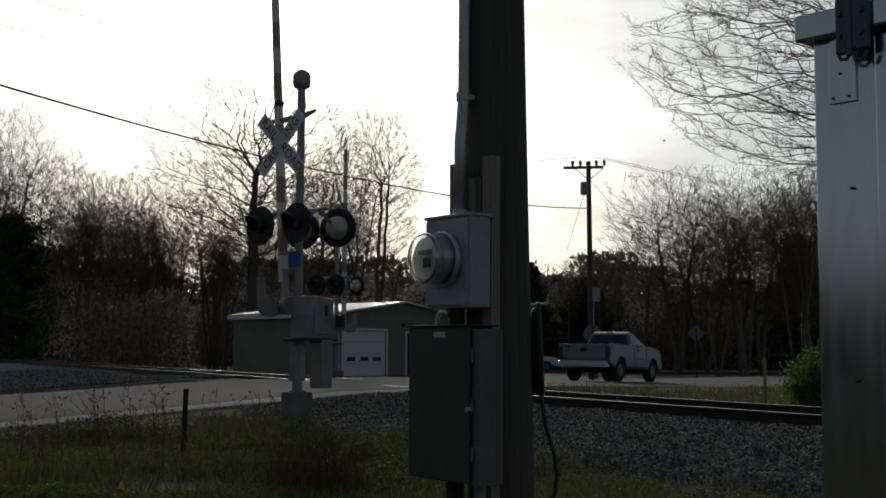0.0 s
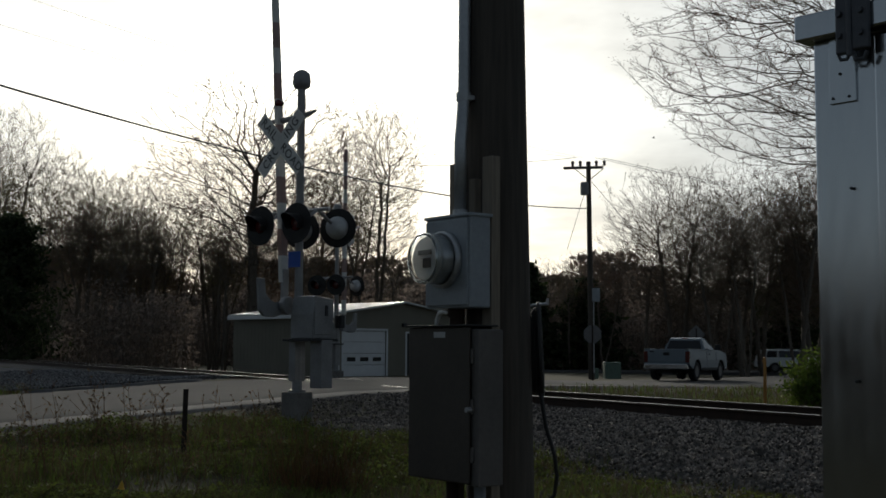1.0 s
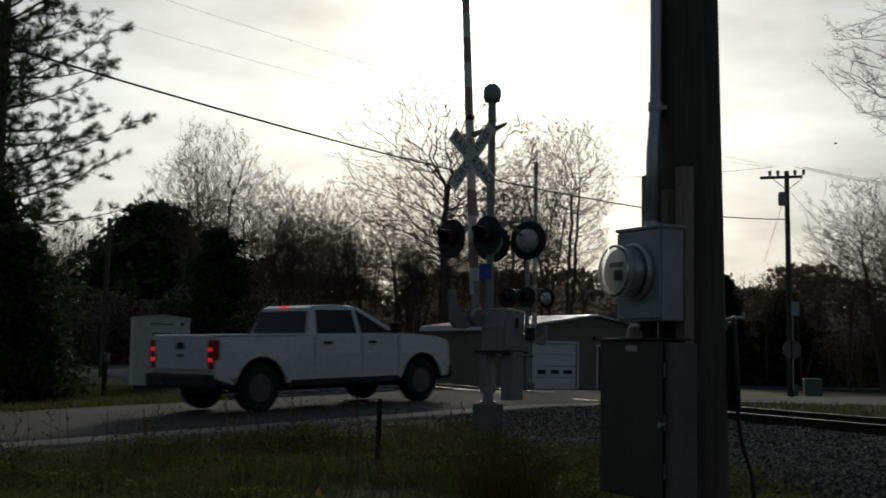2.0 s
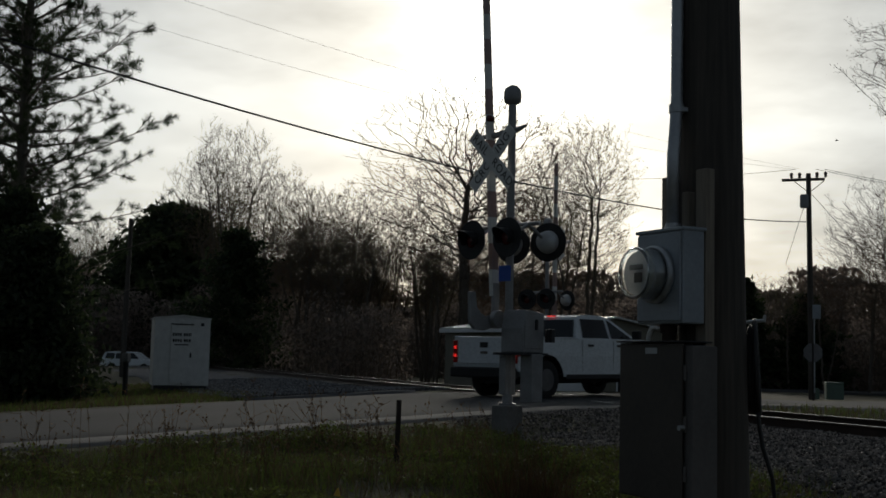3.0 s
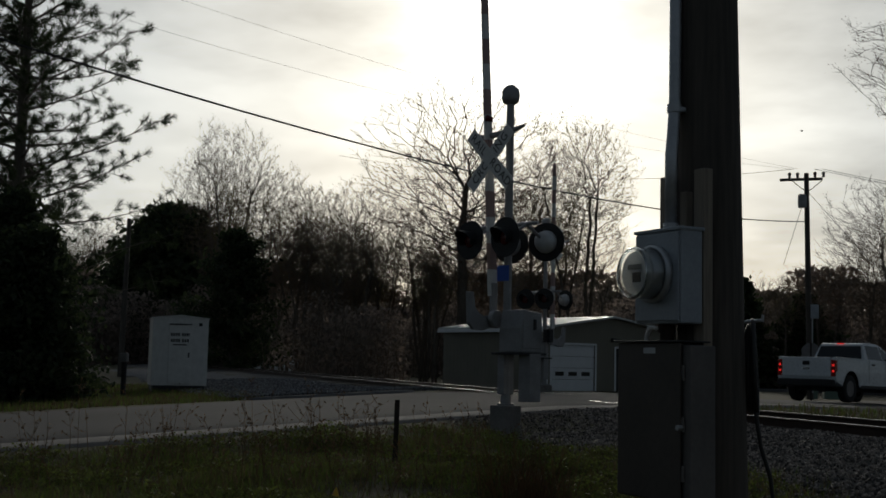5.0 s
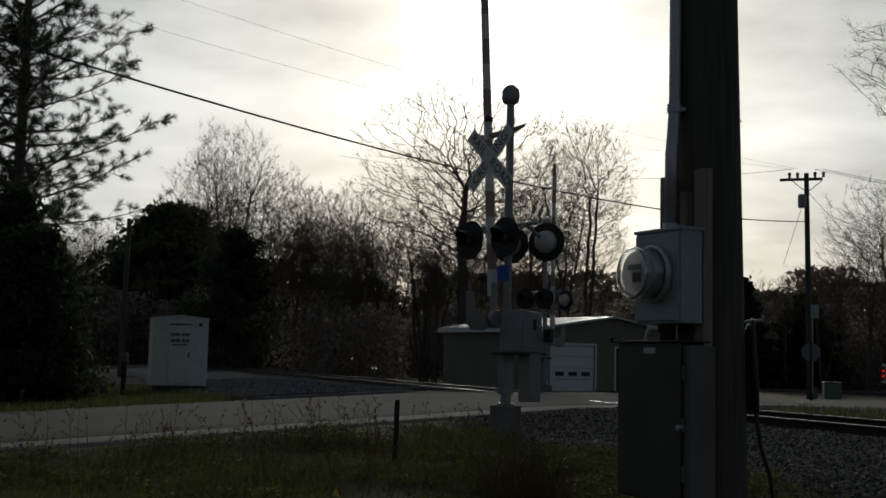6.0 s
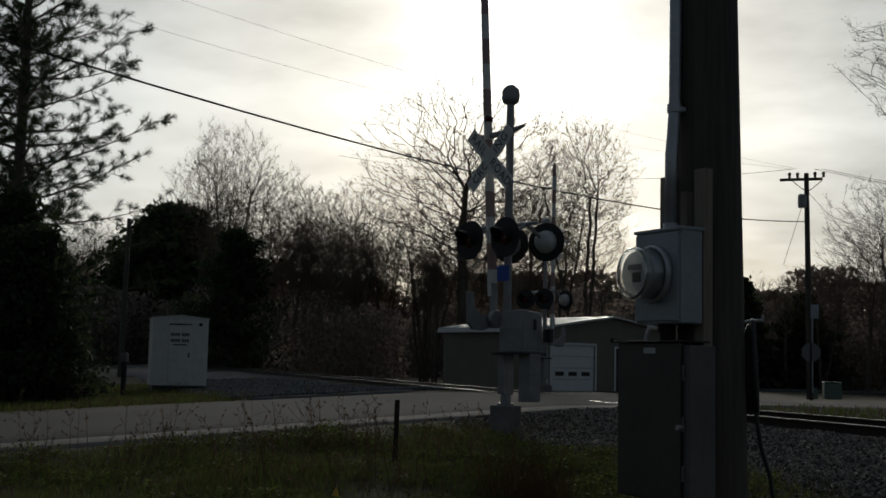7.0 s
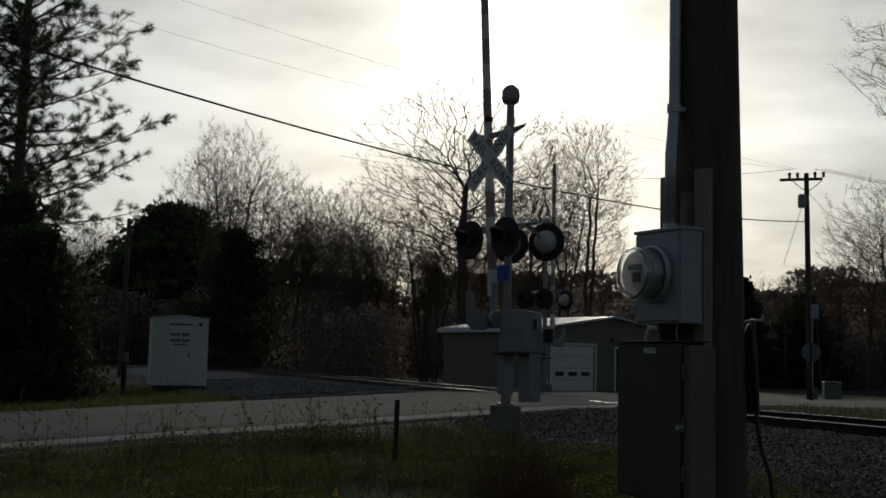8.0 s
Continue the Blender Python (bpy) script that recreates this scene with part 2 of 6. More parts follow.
def link(name, me, material, parent=None, label="", smooth=False):
    if not me.materials:
        for m in material if isinstance(material, (list, tuple)) else (material,):
            me.materials.append(m)
    if smooth:
        me.shade_smooth()
    ob = new(name, me)
    ob.parent = parent
    if label:
        ob["label"] = label
    return ob


def empty(name, m, label, category, group="", kind=""):
    ob = new(name)
    ob.matrix_basis = m
    ob.empty_display_size = 0.2
    return tagged(ob, label, category, group, kind)


def box(bm, lo, hi, bevel=0.0, m=None):
    r = bmesh.ops.create_cube(bm, size=1.0)
    vs = r["verts"]
    for v in vs:
        v.co = Vector([lo[i] + (v.co[i] + 0.5) * (hi[i] - lo[i]) for i in range(3)])
    if bevel:
        es = list({e for v in vs for e in v.link_edges})
        r = bmesh.ops.bevel(bm, geom=es, offset=bevel, segments=2, affect="EDGES", profile=0.5)
        vs = list({v for f in r["faces"] for v in f.verts})
        seen, todo = set(vs), list(vs)
        while todo:
            for e in todo.pop().link_edges:
                for v in e.verts:
                    if v not in seen:
                        seen.add(v)
                        todo.append(v)
        vs = list(seen)
    if m is not None:
        bmesh.ops.transform(bm, matrix=m, verts=vs)
    return vs


def rod(bm, p0, p1, r0, r1=None, n=12, caps=True):
    p0, p1 = Vector(p0), Vector(p1)
    d = p1 - p0
    r = bmesh.ops.create_cone(bm, cap_ends=caps, segments=n, radius1=r0, radius2=r0 if r1 is None else r1, depth=d.length)
    q = d.to_track_quat("Z", "Y").to_matrix().to_4x4()
    bmesh.ops.transform(bm, matrix=Matrix.Translation((p0 + p1) / 2) @ q, verts=r["verts"])
    return r["verts"]


def lathe(bm, profile, m=None, n=32, caps=True):
    """Turn (radius, height) pairs round z."""
    rings = []
    for r, z in profile:
        rings.append([bm.verts.new((r * math.cos(2 * math.pi * i / n), r * math.sin(2 * math.pi * i / n), z)) for i in range(n)])
    for a, b in zip(rings, rings[1:]):
        for i in range(n):
            bm.faces.new((a[i], a[(i + 1) % n], b[(i + 1) % n], b[i]))
    for ring in (rings[0], rings[-1]) if caps else ():
        if (ring[0].co - ring[1].co).length > 1e-4:
            bm.faces.new(ring)
    if m is not None:
        bmesh.ops.transform(bm, matrix=m, verts=[v for r in rings for v in r])


def tube(bm, pts, radius, n=8):
    pts = [Vector(p) for p in pts]
    rings = []
    for i, p in enumerate(pts):
        d = (pts[min(i + 1, len(pts) - 1)] - pts[max(i - 1, 0)]).normalized()
        a = d.orthogonal().normalized() if i == 0 else (prev - d * prev.dot(d)).normalized()
        prev = a
        b = d.cross(a)
        rad = radius[i] if isinstance(radius, (list, tuple)) else radius
        rings.append([bm.verts.new(p + rad * (a * math.cos(2 * math.pi * k / n) + b * math.sin(2 * math.pi * k / n))) for k in range(n)])
    for a, b in zip(rings, rings[1:]):
        for i in range(n):
            bm.faces.new((a[i], a[(i + 1) % n], b[(i + 1) % n], b[i]))
    bm.faces.new(rings[0])
    bm.faces.new(rings[-1])


def prism(bm, outline, x0, x1, bevel=0.0):
    """Extrude an outline of (y, z) pairs from x0 to x1."""
    a = [bm.verts.new((x0, y, z)) for y, z in outline]
    b = [bm.verts.new((x1, y, z)) for y, z in outline]
    bm.faces.new(a)
    bm.faces.new(list(reversed(b)))
    k = len(outline)
    for i in range(k):
        bm.faces.new((a[i], a[(i + 1) % k], b[(i + 1) % k], b[i]))
    if bevel:
        es = list({e for v in a + b for e in v.link_edges})
        bmesh.ops.bevel(bm, geom=es, offset=bevel, segments=2, affect="EDGES", profile=0.5)


def grid_mesh(name, xs, ys, f):
    """A sheet over a grid of (x, y), with f giving each vertex."""
    verts = [f(x, y) for y in ys for x in xs]
    nx = len(xs)
    faces = [(j * nx + i, j * nx + i + 1, (j + 1) * nx + i + 1, (j + 1) * nx + i)
             for j in range(len(ys) - 1) for i in range(nx - 1)]
    me = bpy.data.meshes.new(name)
    me.from_pydata(verts, [], faces)
    me.shade_smooth()
    return me


# ================= plan of the place =================
U = Vector((0.61, 0.792))          # the road's way over the line
UR = Vector((0.792, -0.61))        # to the right of the road
T = Vector((-0.48, 0.877))         # along the railway
TN = Vector((0.877, 0.48))         # across the railway, away from the viewer
LINE = 11.87                       # the railway's middle, along TN
EDGE = Vector((-2.6, 20.0))        # a point of the road's near edge
WIDTH = 8.0


def sstep(a, b, x):
    k = max(0.0, min(1.0, (x - a) / (b - a)))
    return k * k * (3 - 2 * k)


def road_z(x, y):
    w = x * TN.x + y * TN.y - LINE
    if w < 0:
        return -0.04 * max(0.0, min(-w, 16.0) - 3.0)
    return -0.031 * max(0.0, min(w, 14.0) - 3.0) - 0.0108 * max(0.0, min(w, 62) - 14)


def road_off(x, y):
    """Distance to the right of the road's near edge; the road lies from -WIDTH to 0."""
    return (x - EDGE.x) * UR.x + (y - EDGE.y) * UR.y


def ground_z(x, y):
    w = x * TN.x + y * TN.y - LINE
    o = road_off(x, y)
    away = max(o, -WIDTH - o, 0.0)
    z = road_z(x, y)
    dip = 0.34 * (sstep(2.5, 8, away) if w < 0 else sstep(0.1, 2.2, away)) * (1 - sstep(6, 16, abs(w))) + 0.03
    if w > 0:
        dip += 0.28 * sstep(3, 9, w) * sstep(0.5, 8, -WIDTH - o)
    if w < 0:
        dip += 0.2 * sstep(0.3, 2.0, away)
    if w < 0 and o < -WIDTH:
        dip *= 0.4
    rough = 0.05 * noise.noise(Vector((x * 0.5, y * 0.5, 0))) + 0.025 * noise.noise(Vector((x * 1.9, y * 1.9, 3)))
    return z - dip + rough * sstep(0.2, 1.5, away)


def axis(lo, hi, fine_lo, fine_hi, step, grow=1.25):
    out = list(np.arange(fine_lo, fine_hi + step / 2, step))
    k = step
    while out[-1] < hi:
        k *= grow
        out.append(out[-1] + k)
    k = step
    while out[0] > lo:
        k *= grow
        out.insert(0, out[0] - k)
    return [float(v) for v in out]


# ---- ground ----
ground = link("ground", grid_mesh("ground", axis(-1500, 1500, -20, 16, 0.35), axis(-300, 2500, -2, 34, 0.35, 1.12),
                                   lambda x, y: (x, y, ground_z(x, y))), M_soil)
tagged(ground, "uneven ground of rough grass and bare soil", "ground", kind="structure")


# ---- road over the crossing ----
def road_mesh():
    ss = axis(-60, 62, -14, 40, 0.8)
    def f(o, s):
        p = EDGE + U * s + UR * o
        bend = -0.006 * max(0.0, s - 16) ** 2 * 0.5
        p = p + UR * bend
        crown = 0.05 * (1 - ((o + WIDTH / 2) / (WIDTH / 2)) ** 2)
        return (p.x, p.y, road_z(p.x, p.y) + crown * 0.6 - 0.012 - (0.25 if abs(o + 4) > 4.1 else 0))
    return grid_mesh("road", [-8.3, -8.0, -6.5, -5, -4, -3, -1.5, -0.0, 0.3], ss, f)


road = tagged(link("road", road_mesh(), M_asphalt), "worn grey asphalt road rising over the level crossing", "road", kind="structure")


def shoulder_mesh():
    ss = axis(-60, 12, -14, 11, 0.5)
    def f(o, s):
        wob = 0.12 * noise.noise(Vector((s * 0.9, 4.0, 0)))
        p = EDGE + U * s + UR * (o + (wob if o > 0 else 0))
        return (p.x, p.y, road_z(p.x, p.y) + 0.006 - (0.2 if o > 0.4 else 0) - (0.1 if o < -0.6 else 0))
    return grid_mesh("shoulder", [-0.62, -0.55, -0.2, 0.1, 0.35, 0.6], ss, f)


shoulder = tagged(link("shoulder", shoulder_mesh(), M_shoulder), "pale gravelly strip along the asphalt edge", "road", kind="structure")

# ---- highway beyond ----
hw = link("highway", grid_mesh("highway", axis(-300, 300, -60, 60, 4), [86.0, 86.3, 90, 94, 97.7, 98.0],
                               lambda x, y: (x, y, -0.83 - (0.4 if y in (86.0, 98.0) else 0))), M_asphalt)
tagged(hw, "distant asphalt highway crossing behind the railway", "road", kind="structure")


# ---- railway ----
def on_line(s, o, z):
    p = TN * (LINE + o) + T * s
    return (p.x, p.y, z)


track = empty("railway_track", pose(0, 0, 0), "single railway track with rusty rails on ballast", "railway", kind="structure")
RAIL_PROFILE = [(-0.07, -0.17), (0.07, -0.17), (0.07, -0.158), (0.012, -0.14), (0.009, -0.045), (0.036, -0.03), (0.036, -0.006),
                (0.028, 0.0), (-0.028, 0.0), (-0.036, -0.006), (-0.036, -0.03), (-0.009, -0.045), (-0.012, -0.14), (-0.07, -0.158)]


def build_rail(off):
    ss = axis(-40, 420, 0, 60, 2.0)
    verts, faces, mi = [], [], []
    k = len(RAIL_PROFILE)
    for s in ss:
        rise = 0.0 + 0.000012 * max(0, s - 50) ** 2
        for o, z in RAIL_PROFILE:
            verts.append(on_line(s, off + o, z + 0.012 + rise))
    for j in range(len(ss) - 1):
        for i in range(k):
            a, b = j * k + i, j * k + (i + 1) % k
            faces.append((a, b, b + k, a + k))
            mi.append(1 if i == 7 else 0)
    me = bpy.data.meshes.new("rail")
    me.from_pydata(verts, [], faces)
    me.materials.append(M_rail_side)
    me.materials.append(M_rail_top)
    me.polygons.foreach_set("material_index", mi)
    link("rail", me, None, track, "rusty rail with a polished head")


build_rail(-0.755)
build_rail(0.755)


def ballast_edge(s):
    """How far the loose stone reaches from the railway's middle, on the viewer's side."""
    return 3.55 + 2.0 * sstep(11.0, 16.0, s) + 0.35 * noise.noise(Vector((s * 0.6, 2.0, 0)))


def ballast_top(x, y, o, s):
    z = -0.15 - 0.25 * sstep(1.35, 3.6 if o < 0 else 2.0, abs(o))
    if o < -2.6:
        k = sstep(2.6, 4.2, -o)
        z = z * (1 - k) + (ground_z(x, y) + 0.02) * k
    if o < -1.1:
        z = max(z, ground_z(x, y) + 0.02)
    return z + 0.04 * noise.noise(Vector((x * 2.2, y * 2.2, 0))) + 0.025 * noise.noise(Vector((x * 7, y * 7, 5)))


def ballast_mesh():
    ss = axis(-30, 300, 0, 45, 0.4)
    os_ = [-6.2, -5.8, -5.4, -5.0, -4.6, -4.2, -3.8, -3.4, -3.0, -2.4, -1.9, -1.5, -1.1, -0.8, -0.3, 0.3, 0.8, 1.1, 1.4, 1.6, 1.8, 2.0]
    def f(o, s):
        x, y, _ = on_line(s, o, 0)
        ro = road_off(x, y)
        in_road = sstep(0.7, 0.0, max(ro, -WIDTH - ro))
        z = ballast_top(x, y, o, s) - (0.35 if -o > ballast_edge(s) or o > 1.9 else 0.03)
        return (x, y, z + 0.000012 * max(0, s - 50) ** 2 - in_road * 0.5)
    return grid_mesh("ballast", os_, ss, f)


tagged(link("ballast", ballast_mesh(), M_ballast), "grey crushed-stone ballast bed beside the rails", "ballast", kind="structure")


def gravel_mesh():
    def f(o, s):
        x, y, _ = on_line(s, o, 0)
        ro = road_off(x, y)
        z = ground_z(x, y) + 0.05 + 0.02 * noise.noise(Vector((x * 3, y * 3, 1)))
        if ro > -WIDTH + 0.05 or o < -7.6 + 0.8 * noise.noise(Vector((s * 0.3, 0, 0))) or s > 84:
            z -= 0.6
        return (x, y, z)
    return grid_mesh("gravel_yard", [float(v) for v in np.arange(-11, -2.9, 0.4)], [float(v) for v in np.arange(20, 86, 0.5)], f)


tagged(link("gravel_yard", gravel_mesh(), M_gravel), "blue-grey gravel beside the railway and relay house", "gravel", kind="structure")


def scatter_stones():
    rng = np.random.default_rng(5)
    base = np.array([[1, 0, 0], [-1, 0, 0], [0, 1, 0], [0, -1, 0], [0, 0, 1], [0, 0, -1]], float)
    tri = [(0, 2, 4), (2, 1, 4), (1, 3, 4), (3, 0, 4), (2, 0, 5), (1, 2, 5), (3, 1, 5), (0, 3, 5)]
    heaps = {True: ([], []), False: ([], [])}
    for i in range(100000):
        if i % 4 == 3:
            s, o = 20 + 30 * float(rng.uniform(0, 1)) ** 1.3, float(rng.uniform(-7.8, -1.9))
        else:
            s = float(rng.uniform(5, 26))
            o = float(rng.uniform(-5.8, -0.85)) if i % 6 else float(rng.uniform(-0.6, 0.6))
        x, y, _ = on_line(s, o, 0)
        ro = road_off(x, y)
        if -WIDTH - 0.3 < ro < 0.4 or -o > ballast_edge(s) + 4.0 * (ro < 0) + 0.5 * rng.normal() ** 2:
            continue
        if o < -3.4 and ro > 0 and rng.random() < 0.3:
            continue
        z = ballast_top(x, y, o, s) if ro > 0 else max(ground_z(x, y) + 0.08, ballast_top(x, y, o, s))
        r = rng.uniform(0.011, 0.028) * (1 if ro > 0 else 1.5)
        q = base * rng.uniform(0.6, 1.25, (6, 1)) * r * rng.uniform(0.7, 1.3, 3)
        a, b = rng.uniform(0, 6.28, 2)
        ca, sa, cb, sb = math.cos(a), math.sin(a), math.cos(b), math.sin(b)
        rot = np.array([[ca, -sa, 0], [sa * cb, ca * cb, -sb], [sa * sb, ca * sb, cb]])
        q = q @ rot.T + np.array([x, y, z + r * 0.35])
        verts, faces = heaps[ro > 0]
        n = len(verts)
        verts.extend(map(tuple, q))
        faces.extend((n + t[0], n + t[1], n + t[2]) for t in tri)
    for near_side, name, stone, label in ((True, "ballast_stones", M_stone, "loose angular grey ballast stones"), (False, "yard_stones", M_yardstone, "loose blue-grey stones beyond the road")):
        me = bpy.data.meshes.new(name)
        me.from_pydata(heaps[near_side][0], [], heaps[near_side][1])
        tagged(link(name, me, stone), label, "stones", kind="stuff")


scatter_stones()


# ================= trees =================
def mesh_from_segments(name, segs, sides=3):
    """Tapered tubes from rows of (p0, p1, r0, r1)."""
    p0 = np.array([s[0] for s in segs])
    p1 = np.array([s[1] for s in segs])
    r0 = np.array([s[2] for s in segs])
    r1 = np.array([s[3] for s in segs])
    d = p1 - p0
    d /= np.maximum(np.linalg.norm(d, axis=1, keepdims=True), 1e-6)
    h = np.where(np.abs(d[:, 2:3]) > 0.9, np.array([[1.0, 0, 0]]), np.array([[0, 0, 1.0]]))
    a = np.cross(d, h)
    a /= np.linalg.norm(a, axis=1, keepdims=True)
    b = np.cross(d, a)
    verts = []
    for k in range(sides):
        t = 2 * math.pi * k / sides
        verts.append(p0 + (a * math.cos(t) + b * math.sin(t)) * r0[:, None])
    for k in range(sides):
        t = 2 * math.pi * k / sides
        verts.append(p1 + (a * math.cos(t) + b * math.sin(t)) * r1[:, None])
    v = np.stack(verts, 1).reshape(-1, 3)
    n = len(segs)
    base = (np.arange(n) * 2 * sides)[:, None]
    quads = np.concatenate([base + np.array([[k, (k + 1) % sides, sides + (k + 1) % sides, sides + k]]) for k in range(sides)])
    me = bpy.data.meshes.new(name)
    me.from_pydata(v.tolist(), [], quads.tolist())
    return me


def mesh_from_leaves(name, pts, size, rng, width=0.45, squash=1.0):
    """Small four-cornered leaves at the points, turned at random."""
    n = len(pts)
    pts = np.asarray(pts)
    a = rng.normal(size=(n, 3))
    a[:, 2] *= squash
    a /= np.linalg.norm(a, axis=1, keepdims=True)
    c = rng.normal(size=(n, 3))
    b = np.cross(a, c)
    b /= np.linalg.norm(b, axis=1, keepdims=True)
    s = (size * rng.uniform(0.55, 1.35, n))[:, None]
    v = np.stack([pts - a * s, pts + b * s * width, pts + a * s, pts - b * s * width], 1).reshape(-1, 3)
    f = (np.arange(n) * 4)[:, None] + np.arange(4)[None]
    me = bpy.data.meshes.new(name)
    me.from_pydata(v.tolist(), [], f.tolist())
    return me


def grow_bare(rng, height, radius, base, n, stems, low_flat, along):
    """A leafless tree whose boughs reach out to fill a rounded crown: the joints, each one's parent, load and branchings."""
    mid, semi = height * (1 + base) / 2, height * (1 - base) / 2
    q = rng.normal(size=(n * 2, 3))
    q /= np.linalg.norm(q, axis=1, keepdims=True)
    q *= (rng.uniform(0, 1, (n * 2, 1)) ** 0.42)
    lobes = np.array([noise.noise(Vector((a[0] * 1.7 + height, a[1] * 1.7, a[2] * 1.7))) for a in q])[:, None]
    q *= 0.88 + 0.34 * lobes
    q = q[q[:, 2] > -1 + low_flat][:n]
    pts = q * np.array([radius, radius, semi]) + np.array([0, 0, mid])
    # egg shape: narrower at the foot of the crown
    k = np.clip((pts[:, 2] / height - base) / (1 - base), 0, 1)
    pts[:, :2] *= (0.55 + 0.45 * np.sin(np.clip(k * 1.9 + 0.25, 0, math.pi)))[:, None]
    # stems
    pos, par, way = [np.array([0.0, 0, -0.15])], [-1], [0.0]
    for st in range(stems):
        at, p = 0, pos[0]
        a = 6.283 * st / stems + rng.uniform(-0.5, 0.5)
        out_ = 0.0 if stems == 1 else rng.uniform(0.1, 0.22)
        for i in range(int(height * (0.62 if stems == 1 else 0.7) / 0.45)):
            step = np.array([math.cos(a) * out_ + rng.normal() * 0.06, math.sin(a) * out_ + rng.normal() * 0.06, 1.0])
            p = p + step / np.linalg.norm(step) * 0.45
            pos.append(p)
            par.append(at)
            way.append(way[at] + 0.45 * along)
            at = len(pos) - 1
    m0 = len(pos)
    foot = np.array([0, 0, height * base * 0.6])
    order = np.argsort(np.linalg.norm(pts - foot, axis=1))
    node = np.zeros((m0 + n, 3))
    cost = np.zeros(m0 + n)
    node[:m0], cost[:m0] = pos, way
    m = m0
    for i in order:
        d = pts[i] - node[:m]
        ln = np.linalg.norm(d, axis=1)
        rise = d[:, 2] / np.maximum(ln, 1e-3)
        c = ln * (1 + 0.5 * np.maximum(0, -rise)) + 0.62 * cost[:m]
        j = int(np.argmin(c))
        node[m], cost[m] = pts[i], cost[j] + ln[j]
        par.append(j)
        m += 1
    load = np.zeros(m)
    kids = np.zeros(m, int)
    for i in range(m - 1, 0, -1):
        if kids[i] == 0:
            load[i] = 1.0
        load[par[i]] += load[i] * 1.02
        kids[par[i]] += 1
    return node[:m], np.array(par), load, kids, m0


def bare_tree(seed, height, label, radius, trunk_r, base=0.25, n=1500, stems=1, buds=None, bud_size=0.05, bud_many=2, twig=0.5, twig_r=0.006,
              low_flat=0.0, droop=0.0, along=0.6, twigs_each=3):
    rng = np.random.default_rng(seed)
    node, par, load, kids, m0 = grow_bare(rng, height, radius, base, n, stems, low_flat, along)
    node[:, 2] *= 0.95 * height / np.percentile(node[:, 2], 98.5)
    node[:, :2] *= radius / np.percentile(np.hypot(node[:, 0], node[:, 1]), 95)
    rad = np.maximum(trunk_r * (load / load.max()) ** 0.5, twig_r * 1.25)
    limbs, twigs, tips = [], [], []
    for i in range(1, len(node)):
        j = par[i]
        a, b = node[j], node[i]
        ra = min(rad[j], rad[i] * 1.35)
        bow = (a + b) / 2 + rng.normal(size=3) * 0.035 * np.linalg.norm(b - a)
        store = limbs if rad[i] > twig_r * 3.2 else twigs
        store.append((a, bow, ra, (ra + rad[i]) / 2))
        store.append((bow, b, (ra + rad[i]) / 2, rad[i]))
        if i < m0 or load[i] > 14:
            continue
        d = (b - a) / max(np.linalg.norm(b - a), 1e-3)
        for _ in range(twigs_each if load[i] < 2 else 1):
            e = d * 0.9 + rng.normal(size=3) * 0.38 + np.array([0, 0, 0.25 - droop])
            e /= np.linalg.norm(e)
            t0 = a + (b - a) * rng.uniform(0.35, 1.0)
            t1 = t0 + e * twig * rng.uniform(0.5, 1.2)
            twigs.append((t0, t1, twig_r, twig_r * 0.6))
            f = e + rng.normal(size=3) * 0.4
            f /= np.linalg.norm(f)
            t2 = (t0 + t1) / 2 + f * twig * rng.uniform(0.3, 0.7)
            twigs.append(((t0 + t1) / 2, t2, twig_r * 0.8, twig_r * 0.5))
            tips += [t1, t2]
    tree = empty("bare_tree", pose(0, 0, 0), label, "tree", "trees of the wood")
    link("trunk", mesh_from_segments("trunk", limbs, 6), M_bark, tree, smooth=True)
    link("crown", mesh_from_segments("crown", twigs, 3), M_twig, tree)
    if buds:
        pts = np.repeat(np.array(tips), bud_many, 0)
        pts = pts + rng.normal(size=pts.shape) * 0.07
        tagged(link("budding_foliage", mesh_from_leaves("buds", pts, bud_size, rng), buds, tree), kind="stuff")
    return tree


def put(tree, x, y, rz=0, s=1.0, z=None, made=None):
    n = x * TN.x + y * TN.y
    if n < LINE + 5:
        k = (LINE + 5) / max(n, 6.0)
        x, y, s = x * k, y * k, s * k ** 0.92
    m = pose(x, y, ground_z(x, y) if z is None else z, 0, 0, rz)
    if made is None:
        c = copy_thing(tree, m)
    else:
        c = tree
        c.matrix_basis = m
    c.scale = (s, s, s)
    return c


